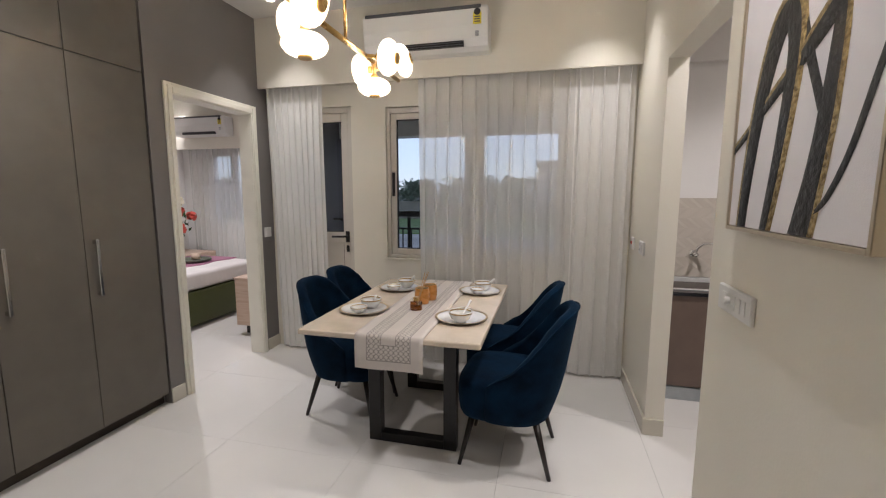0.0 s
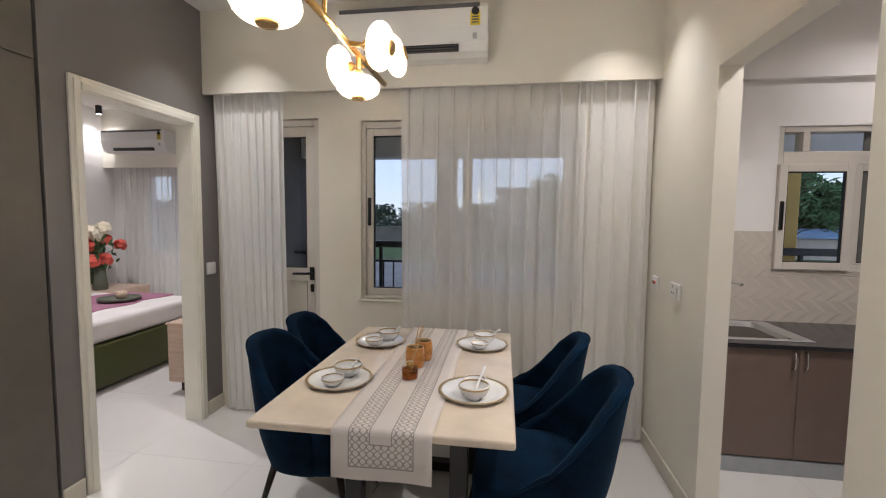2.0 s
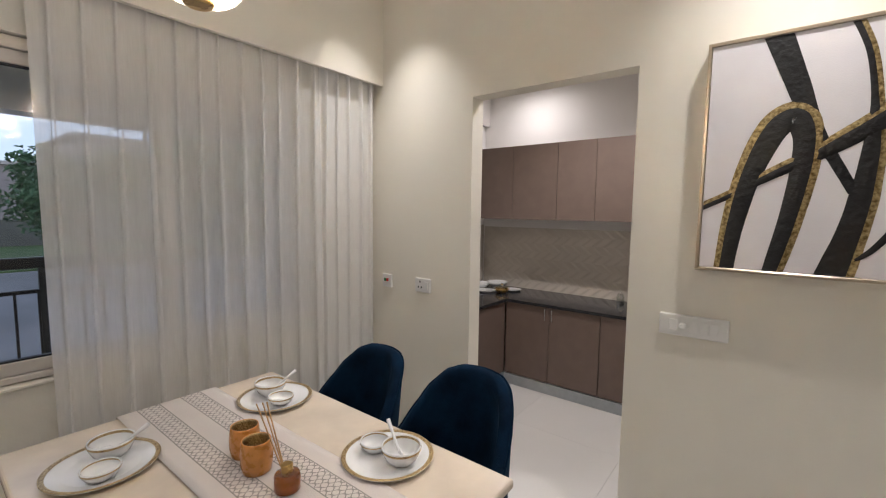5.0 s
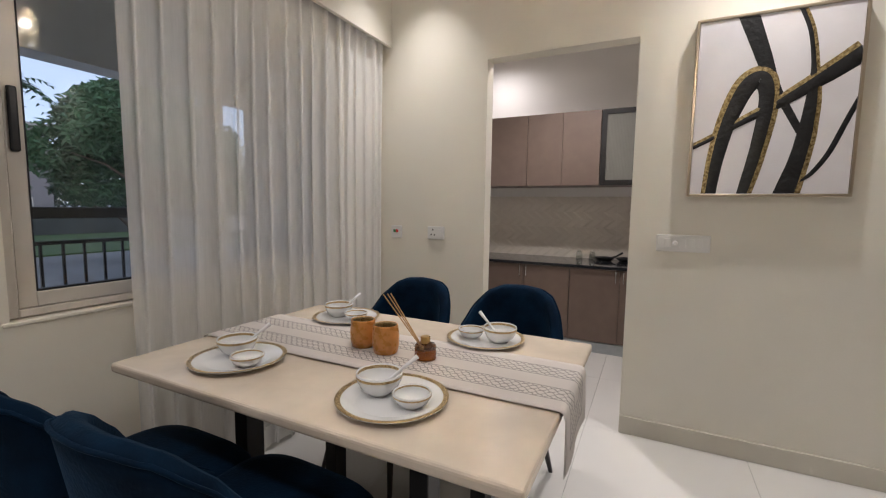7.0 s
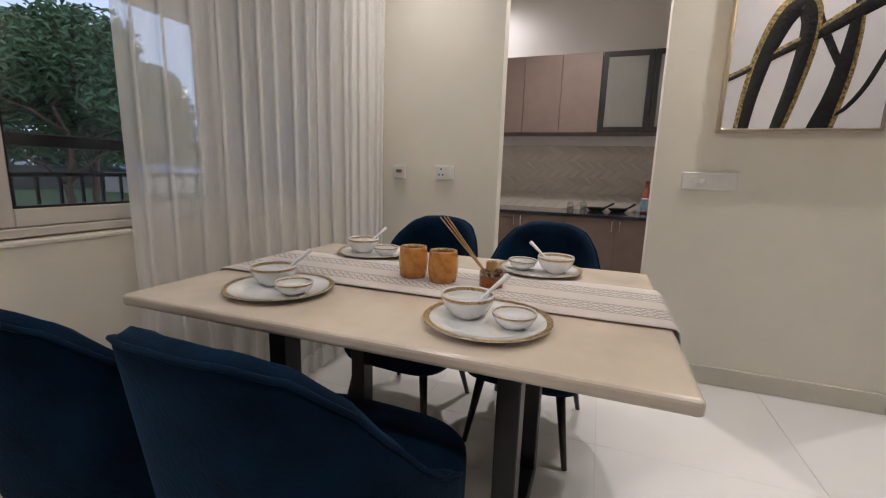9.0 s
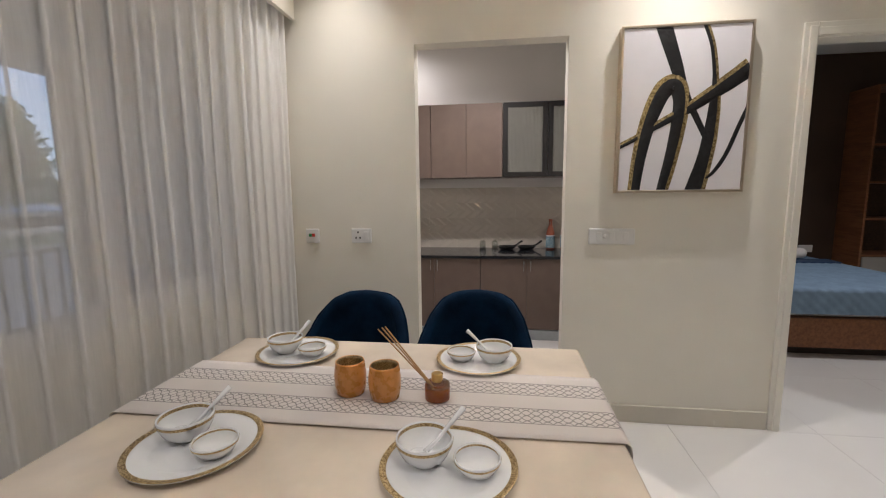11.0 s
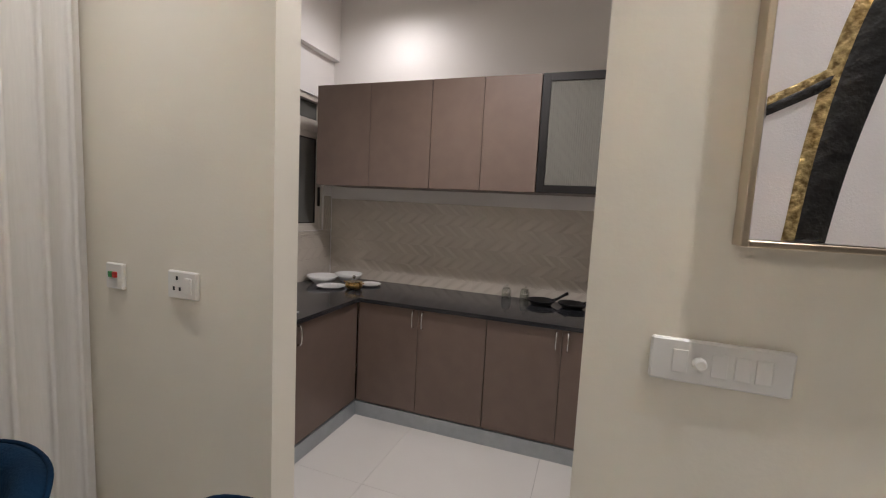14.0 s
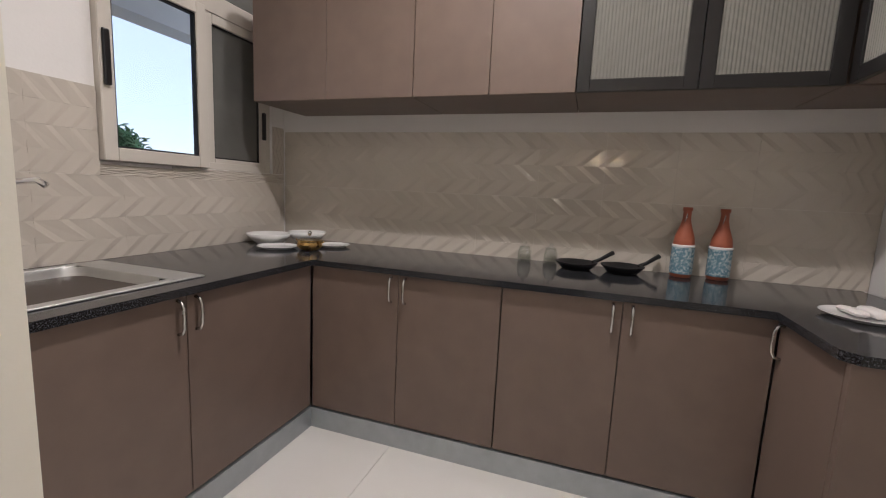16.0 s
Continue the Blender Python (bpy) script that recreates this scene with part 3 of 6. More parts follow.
for a, b in ((-4.9, -4.56), (-4.48, -3.45)):
    part("pane", box(a, b, 6.38, 6.386, 1.0, 2.05), GLASS, w3).visible_shadow = False

# balcony door, glass over panel
d3 = thing("door_3", -1.65, 3.957, 0, "closed off-white balcony door with glass upper panel", "door", kind="structure")
part("door_frame", boxes([(-2.015, -1.97, 3.957, 4.03, 0, 2.21), (-1.312, -1.27, 3.957, 4.03, 0, 2.21), (-1.97, -1.312, 3.957, 4.03, 2.165, 2.21)], 0.003), UPVC, d3)
dl = part("door_leaf", boxes([(-1.968, -1.885, 3.968, 4.01, 0.01, 2.163), (-1.38, -1.314, 3.968, 4.01, 0.01, 2.163), (-1.885, -1.38, 3.968, 4.01, 2.09, 2.163),
                              (-1.885, -1.38, 3.968, 4.01, 1.01, 1.11), (-1.885, -1.38, 3.968, 4.01, 0.01, 0.12)], 0.003), UPVC, d3)
part("pane", box(-1.885, -1.38, 3.985, 3.991, 1.11, 2.09), GLASS, dl).visible_shadow = False
part("lower_panel", box(-1.885, -1.38, 3.982, 3.996, 0.12, 1.01), UPVC, dl)
part("gasket", boxes([(-1.388, -1.38, 3.976, 3.984, 1.11, 2.09), (-1.885, -1.388, 3.976, 3.984, 2.082, 2.09), (-1.885, -1.388, 3.976, 3.984, 1.11, 1.118),
                      (-1.386, -1.38, 3.976, 3.981, 0.12, 1.01)]), RUBBER, dl)
hd = part("door_handle", box(-1.357, -1.321, 3.955, 3.968, 1.02, 1.12, 0.004), BLACKMETAL, dl, "black lever handle")
part("lever", tube([(-1.339, 3.96, 1.075), (-1.339, 3.92, 1.075), (-1.364, 3.905, 1.075), (-1.464, 3.905, 1.073)], 0.0095), BLACKMETAL, hd, smooth=True)
part("lock", boxes([(-1.352, -1.326, 3.958, 3.968, 0.93, 0.99), (-1.345, -1.333, 3.94, 3.958, 0.955, 0.985)], 0.003), BLACKMETAL, dl, "black keyhole plate with key")
ol = part("outer_lever", tube([(-1.43, 4.03, 1.22), (-1.43, 4.07, 1.22), (-1.45, 4.085, 1.22), (-1.54, 4.085, 1.22)], 0.012), BLACKMETAL, d3, "dark grab bar outside the glass", smooth=True)

# ---- balcony and outside ----
GZ = -0.8
solid("balcony_slab", box(-2.085, 4.6, 4.1, 5.5, -0.2, -0.03), CONCRETE, "grey concrete balcony floor", "balcony", kind="structure")
solid("balcony_ceiling", boxes([(-2.085, 1.045, 4.1, 5.3, 2.62, 2.75), (1.045, 4.6, 4.45, 5.3, 2.62, 2.75)]), CEILMAT, "white balcony ceiling", "ceiling", kind="structure")
solid("wall_balcony_east", box(1.045, 1.15, 4.402, 5.298, -0.03, 2.62), mat("grey_exterior_render", (0.2, 0.19, 0.195), 0.85, var=0.1, bump=0.2), "grey rendered wall closing the balcony's end", "wall", kind="structure")
solid("balcony_beam", box(-2.085, 4.6, 5.3, 5.5, 2.13, 2.75), CEILMAT, "white balcony edge beam", "beam", kind="structure")
rl = thing("balcony_railing", 1.2, 5.4, -0.03, "black steel balcony railing with thin upright bars", "railing")
part("top_rail", box(-2.08, 4.6, 5.37, 5.43, 1.18, 1.25, 0.006), BLACKMETAL, rl)
part("middle_rail", box(-2.08, 4.6, 5.39, 5.41, 1.02, 1.045, 0.003), BLACKMETAL, rl)
part("bottom_rail", box(-2.08, 4.6, 5.39, 5.41, 0.07, 0.095, 0.003), BLACKMETAL, rl)
for i in range(9):
    x = -2.05 + i * 0.82
    part("post", box(x - 0.016, x + 0.016, 5.384, 5.416, -0.03, 1.18), BLACKMETAL, rl)
bar0 = None
for i in range(60):
    x = -1.97 + i * 0.11
    if bar0 is None:
        bar0 = part("bar", box(x - 0.007, x + 0.007, 5.393, 5.407, 0.095, 1.02), BLACKMETAL, rl)
    else:
        b2 = new("bar", bar0.data)
        b2.parent, b2.location = rl, (i * 0.11, 0, 0)
solid("ground", box(-900, 900, 4.6, 1500, GZ - 0.3, GZ), GROUND, "pale gravel ground outside", "ground", kind="structure")
solid("grass_verge", box(-120, 160, 23, 60, GZ, GZ + 0.06), GRASS, "strip of green grass beyond the gravel", "grass", kind="stuff")
pl = solid("yellow_pillar", box(2.3, 2.91, 5.52, 5.85, GZ, 4.5, 0.01), YELLOWPLASTER, "yellow plastered pillar outside the kitchen window", "pillar")
solid("concrete_pillar", box(-1.03, -0.72, 7.9, 8.2, GZ, 6.0, 0.01), mat("weathered_dark_concrete", (0.12, 0.11, 0.085), 0.9, var=0.2, bump=0.3), "dark weathered concrete pillar beyond the railing", "pillar")

# ---- dining space ----
# wardrobe
wd = thing("wardrobe", XL - 0.3, 0.7, 0, "taupe grey laminate built-in wardrobe reaching the ceiling", "wardrobe")
part("body", box(-2.745, XL - 0.022, -1.29, 2.695, 0.075, CEIL - 0.002), CARCASS, wd)
part("plinth", box(-2.745, XL - 0.06, -1.29, 2.695, 0.0, 0.075), CARCASS, wd)
SEAM = [2.685, 2.235, 1.80, 1.36, 0.92, 0.48, 0.04, -0.40, -0.84, -1.28]
for i in range(len(SEAM) - 1):
    a, b = SEAM[i + 1] + 0.002, SEAM[i] - 0.002
    d = part("door", box(XL - 0.02, XL, a, b, 0.08, 2.212, 0.0015), WARDROBE, wd)
    hy = a + 0.05
    h = part("handle", box(XL + 0.022, XL + 0.032, hy - 0.009, hy + 0.009, 0.87, 1.20, 0.003), STEEL, d, "brushed steel bar handle")
    for hz in (0.885, 1.185):
        part("handle_foot", box(XL, XL + 0.022, hy - 0.008, hy + 0.008, hz - 0.01, hz + 0.01), STEEL, d)
    part("loft_door", box(XL - 0.02, XL, a, b, 2.216, CEIL - 0.006, 0.0015), WARDROBE, wd)


def air_conditioner(cx, yb, z0, width=0.955, label=""):
    """A split unit on a wall whose face is y = yb, looking towards -y."""
    t = thing("air_conditioner", cx, yb, z0, label, "air conditioner")
    hgt, dep = 0.285, 0.2
    prof = [(0, 0.0), (-0.10, 0.0), (-0.155, 0.02), (-0.185, 0.07), (-0.2, 0.15), (-0.2, 0.265), (-0.19, 0.283), (0, 0.285)]
    bm = bmesh.new()
    sides = []
    for sx in (-1, 1):
        sides.append([bm.verts.new((cx + sx * width / 2, yb + y, z0 + z)) for y, z in prof])
    n = len(prof)
    for i in range(n):
        j = (i + 1) % n
        bm.faces.new((sides[0][i], sides[1][i], sides[1][j], sides[0][j]))
    bm.faces.new(list(reversed(sides[0])))
    bm.faces.new(sides[1])
    bmesh.ops.recalc_face_normals(bm, faces=bm.faces)
    bmesh.ops.bevel(bm, geom=[e for e in bm.edges if abs((e.verts[0].co - e.verts[1].co).x) < 1e-5], offset=0.006, segments=2, affect='EDGES')
    part("body", bm, WHITEPLASTIC, t)
    part("top_strip", box(cx - width / 2 + 0.02, cx + width / 2 - 0.05, yb - 0.205, yb - 0.06, z0 + 0.262, z0 + 0.2865, 0.002), GREYPLASTIC, t, "dark grey intake strip")
    v = part("air_outlet", box(cx - 0.3, cx + 0.3, yb - 0.186, yb - 0.13, z0 + 0.02, z0 + 0.058, 0.003), BLACKPLASTIC, t, "black slot of the air outlet")
    for k in range(2):
        zz = z0 + 0.027 + k * 0.016
        part("louvre", box(cx - 0.295, cx + 0.295, yb - 0.194, yb - 0.17, zz, zz + 0.004), GREYPLASTIC, v)
    part("rating_label", box(cx + width / 2 - 0.105, cx + width / 2 - 0.045, yb - 0.2015, yb - 0.199, z0 + 0.155, z0 + 0.235), YELLOW, t, "yellow energy label")
    part("label_emblem", lathe([(0.024, 0), (0.024, 0.002)], cx + width / 2 - 0.075, yb - 0.2015, z0 + 0.238, 20, Matrix.Rotation(radians(90), 3, 'X')), BLACKPLASTIC, t)
    part("print_bar", boxes([(cx + width / 2 - 0.095, cx + width / 2 - 0.055, yb - 0.203, yb - 0.2015, z0 + z, z0 + z + 0.008) for z in (0.168, 0.184, 0.2)]), GREYPLASTIC, t)
    part("display", boxes([(cx + width / 2 - 0.09, cx + width / 2 - 0.065, yb - 0.199, yb - 0.19, z0 + z, z0 + z + 0.014) for z in (0.078, 0.098)]), mat("pale_grey_print", (0.4, 0.4, 0.4), 0.5), t)
    return t


air_conditioner(-0.508, PY, 2.508, 0.955, "white split air conditioner with a yellow energy label")
air_conditioner(-4.82, 6.2, 2.335, 0.955, "white split air conditioner above the bedroom curtains")


def downlight(x, y):
    t = thing("downlight", x, y, CEIL - 0.012, "small round recessed ceiling downlight, lit", "light", "ceiling downlights")
    part("ring", lathe([(0.03, 0.0), (0.05, 0.0), (0.052, 0.008), (0.052, 0.012)], x, y, CEIL - 0.012, 24), WHITEPLASTIC, t)
    part("lamp", lathe([(0.028, -0.002), (0.028, -0.0005)], x, y, CEIL - 0.012, 20), LEDMAT, t, "glowing warm disc")
    return t


for lx, ly in DINING_LIGHTS:
    downlight(lx, ly)


def spotlight(x, y):
    t = thing("surface_spotlight", x, y, CEIL - 0.11, "black cylindrical surface-mounted ceiling spotlight", "light", "surface spotlights")
    part("body", lathe([(0.034, 0), (0.036, 0.003), (0.036, 0.11)], x, y, CEIL - 0.11, 24), BLACKMETAL, t, smooth=False)
    part("lamp", lathe([(0.026, -0.002), (0.026, -0.0005)], x, y, CEIL - 0.11, 20), LEDMAT, t, "glowing disc")


spotlight(2.58, 3.62)
spotlight(-5.3, 6.0)


# curtains
def curtain(name, x0, x1, y, z0, z1, pitch, amp, material, label, seed, gather=0.0, stray=0.0):
    """A pinch-pleated hanging: tight loops at the head that slacken into soft folds over flat cloth."""
    rnd = random.Random(seed)
    n_fold = max(2, round((x1 - x0) / pitch))
    rows = 30
    LOOP = [(-0.5, 0.0), (-0.28, -0.3), (-0.55, -0.72), (-0.4, -1.0), (0.0, -1.12), (0.42, -1.0), (0.55, -0.7), (0.3, -0.3), (0.5, 0.0)]
    FLAT = (0.0, 0.25, 0.5, 0.75)
    per = len(FLAT) + len(LOOP)
    wid = [rnd.uniform(0.86, 1.16) for _ in range(n_fold)]
    tot = sum(wid)
    edge = [0.0]
    for w_ in wid:
        edge.append(edge[-1] + w_ / tot)
    am = [rnd.uniform(0.7, 1.15) for _ in range(n_fold)]
    slack = [rnd.uniform(0.55, 1.3) for _ in range(n_fold)]
    sh = [rnd.uniform(-0.5, 0.5) for _ in range(n_fold + 1)]
    turn = [rnd.uniform(-0.5, 0.5) for _ in range(n_fold)]
    bm = bmesh.new()
    grid = []
    for r in range(rows + 1):
        f = (r / rows) ** 1.4
        z = z1 + (z0 - z1) * f
        loose = min(1.0, f * 3.2)
        row = []
        for i in range(n_fold * per + 1):
            k, q = divmod(i, per)
            if k == n_fold:
                k, fx, fy = n_fold - 1, 1.0, 0.0
            else:
                half = (0.11 + 0.10 * loose * slack[k]) * (1 - 0.25 * f)
                c = 0.55 + 0.12 * turn[k]
                if q < len(FLAT):
                    fx, fy = FLAT[q] * (c - half * 0.5), 0.16 * math.sin(math.pi * FLAT[q]) * loose
                else:
                    ox, oy = LOOP[q - len(FLAT)]
                    fx, fy = c + half * (ox + 0.45 * turn[k] * loose * oy), oy * (1.0 - 0.35 * loose)
            u = k + fx
            x = x0 + (x1 - x0) * (edge[k] + (edge[k + 1] - edge[k]) * fx)
            x += pitch * 0.45 * (sh[k] * (1 - fx) + sh[k + 1] * fx) * f
            yy = amp * am[k] * fy + amp * 0.3 * loose * math.sin(2 * math.pi * (u * 0.21 + 0.3 * f + seed))
            yy += 0.003 * loose * noise.noise((x * 5, z * 1.8, seed))
            mid = (x0 + x1) / 2
            x = mid + (x - mid) * (1 - gather * f) + stray * f * f
            row.append(bm.verts.new((x, y + yy, z + (0.004 * math.sin(u * 3.1) if r == rows else 0))))
        grid.append(row)
    for a, b in zip(grid, grid[1:]):
        for i in range(len(a) - 1):
            bm.faces.new((a[i], a[i + 1], b[i + 1], b[i]))
    t = thing(name, (x0 + x1) / 2, y, z0, label, "curtain")
    cloth = part("cloth", bm, material, t, smooth=True)
    hem = bmesh.new()
    h = []
    for r in (rows - 1, rows):
        h.append([hem.verts.new(Vector(v) + Vector((0, -0.0012, 0.0))) for v in [(q.x, q.y, q.z) for q in (vv for vv in [p for p in HEMROW(cloth, grid, r, len(grid[0]), t)])]])
    for i in range(len(h[0]) - 1):
        hem.faces.new((h[0][i], h[0][i + 1], h[1][i + 1], h[1][i]))
    part("hem", hem, DENSEVOILE, t, "doubled hem", smooth=True)
    part("rail", box(x0 - 0.02, x1 + 0.02, y - 0.012, y + 0.012, z1 + 0.003, z1 + 0.02), WHITEPLASTIC, t)
    return t


def HEMROW(cloth, grid, r, n, t):
    base = ROOT[t.name]
    vs = cloth.data.vertices
    return [vs[r * n + i].co + base for i in range(n)]


curtain("sheer_curtain", -0.63, 0.60, 3.868, 0.02, 2.40, 0.102, 0.03, VOILE, "white sheer voile curtain drawn across the window", 3)
curtain("sheer_curtain", 0.59, 1.02, 3.868, 0.02, 2.40, 0.082, 0.034, DENSEVOILE, "bunched white voile curtain at the wall corner", 5)
curtain("sheer_curtain", -2.05, -1.50, 3.868, 0.02, 2.40, 0.058, 0.034, DENSEVOILE, "bunched white voile curtain beside the balcony door", 8, 0.08, 0.03)
curtain("sheer_curtain", -5.3, -3.2, 6.29, 0.02, 2.19, 0.1, 0.03, VOILE, "white sheer voile curtain over the bedroom window", 11)

# chandelier along the table
RX, RZ = -0.53, 2.18
ch = thing("chandelier", RX, 2.38, CEIL - 0.03, "brass linear chandelier with ribbed glass disc shades, lit", "chandelier")
part("ceiling_rose", lathe([(0.06, 0), (0.06, 0.022), (0.055, 0.03)], RX, 2.38, CEIL - 0.03, 28), BRASS, ch, smooth=False)
part("down_rod", rod((RX, 2.38, RZ), (RX, 2.38, CEIL - 0.03), 0.008), BRASS, ch, smooth=True)
part("bar", rod((RX, 1.68, RZ), (RX, 3.11, RZ), 0.0135, seg=16), BRASS, ch, smooth=True)
part("bar_end", boxes([(RX - 0.01, RX + 0.01, 1.672, 1.682, RZ - 0.01, RZ + 0.01), (RX - 0.01, RX + 0.01, 3.108, 3.118, RZ - 0.01, RZ + 0.01)], 0.002), BRASS, ch)


def shade(y, direction, reach=0.095):
    d = Vector(direction).normalized()
    q = d.to_track_quat('Z', 'Y').to_matrix()
    o = Vector((RX, y, RZ))
    st = part("arm", rod(o, o + d * reach, 0.011, 0.009), BRASS, ch, smooth=True)
    cup = o + d * (reach - 0.03)
    part("cup", lathe([(0.016, 0), (0.022, 0.01), (0.022, 0.03), (0.014, 0.034)], cup.x, cup.y, cup.z, 20, q), BRASS, st, smooth=False)
    prof = []
    for k in range(15):
        a = -math.pi / 2 + math.pi * (k + 0.35) / 14.7
        prof.append((0.09 * max(0.12, math.cos(a)) ** 0.8, 0.047 * math.sin(a)))
    c = o + d * (reach + 0.038)
    bm = bmesh.new()
    add_lathe(bm, prof, c.x, c.y, c.z, 48, q)
    for v in bm.verts:
        loc = q.transposed() @ (v.co - c)
        a = math.atan2(loc.y, loc.x)
        v.co += (v.co - c).normalized() * 0.0012 * math.cos(24 * a)
    sh = part("shade", bm, SHADEMAT, ch, "glowing ribbed glass disc shade", smooth=True)
    bulb = new("bulb_lamp", bpy.data.lights.new("bulb_lamp", 'POINT'))
    bulb.data.energy, bulb.data.color, bulb.data.shadow_soft_size = 1.15, WARM, 0.02
    bulb.location = c
    e = c + d * 0.04
    part("cap", lathe([(0.03, 0), (0.03, 0.01), (0.026, 0.014)], e.x, e.y, e.z, 24, q), BRASS, sh, "round brass cap", smooth=False)


for y0 in (2.02, 2.72):
    shade(y0, (0, 0, -1))
    shade(y0 + 0.13, (-1, 0.0, 0.0))
shade(1.86, (1, 0.0, -0.35))
shade(2.60, (1, 0.0, -0.15))
shade(1.79, (0, 0, 1))
shade(2.82, (1, 0.1, 0.25))

# dining table
TX0, TX1, TY0, TY1, TZ = -0.81, 0.148, 2.304, 3.656, 0.769
tb = thing("dining_table", -0.306, 3.0, 0, "cream marble dining table on black steel loop legs", "table")
bm = box(TX0, TX1, TY0, TY1, TZ - 0.032, TZ, 0.01, 3)
part("tabletop", bm, MARBLE, tb, "polished cream marble top")
for yc in (2.66, 3.37):
    for xa in (-0.565, -0.11):
        part("leg", box(xa, xa + 0.075, yc - 0.03, yc + 0.03, 0.0, TZ - 0.034, 0.003), BLACKMETAL, tb)
    part("foot_bar", box(-0.49, -0.11, yc - 0.03, yc + 0.03, 0.0, 0.055, 0.003), BLACKMETAL, tb)
    part("top_bar", box(-0.49, -0.11, yc - 0.03, yc + 0.03, TZ - 0.07, TZ - 0.034, 0.003), BLACKMETAL, tb)

# runner: flat along the table, hanging over both ends
RW, RC = 0.36, -0.305
path = [(TY0 - 0.014, 0.60), (TY0 - 0.013, 0.68), (TY0 - 0.012, TZ - 0.02), (TY0 - 0.009, TZ - 0.004), (TY0 + 0.0, TZ + 0.003), (TY0 + 0.012, TZ + 0.004)]
steps = [(TY0 + 0.012 + (TY1 - TY0 - 0.024) * k / 40, TZ + 0.004) for k in range(1, 40)]
path = path + steps + [(TY1 - 0.012, TZ + 0.004), (TY1, TZ + 0.003), (TY1 + 0.009, TZ - 0.004), (TY1 + 0.012, TZ - 0.02), (TY1 + 0.013, 0.68), (TY1 + 0.014, 0.60)]
dist = [0.0]
for a, b in zip(path, path[1:]):
    dist.append(dist[-1] + math.hypot(b[0] - a[0], b[1] - a[1]))
bm = bmesh.new()
uvl = bm.loops.layers.uv.new("UVMap")
NU = 14
gv = []
for i, (y, z) in enumerate(path):
    row = []
    for k in range(NU + 1):
        u = k / NU
        hang = max(0.0, (TZ - z) / 0.17)
        wob = 0.004 * math.sin(u * 7 + i * 0.4) * hang
        lift = 0.0014 * (1 + noise.noise((u * 3, y * 4, 0)))
        edge_w = 0.006 * noise.noise((y * 2, 5 if k < NU / 2 else 9, 0)) * abs(2 * u - 1)
        row.append((bm.verts.new((RC - RW / 2 + RW * u + edge_w, y - wob, z + lift)), RW * u, dist[i]))
    gv.append(row)
for a, b in zip(gv, gv[1:]):
    for k in range(NU):
        quad = (a[k], a[k + 1], b[k + 1], b[k])
        f = bm.faces.new([q[0] for q in quad])
        for lp, q in zip(f.loops, quad):
            lp[uvl].uv = (q[1], q[2])
run = solid("table_runner", bm, runner_material(RW, dist[-1]), "greige linen table runner with grey lattice bands on the table", "table runner", smooth=True)
md = run.modifiers.new("thickness", 'SOLIDIFY')
md.thickness = 0.0018
md.offset = 1


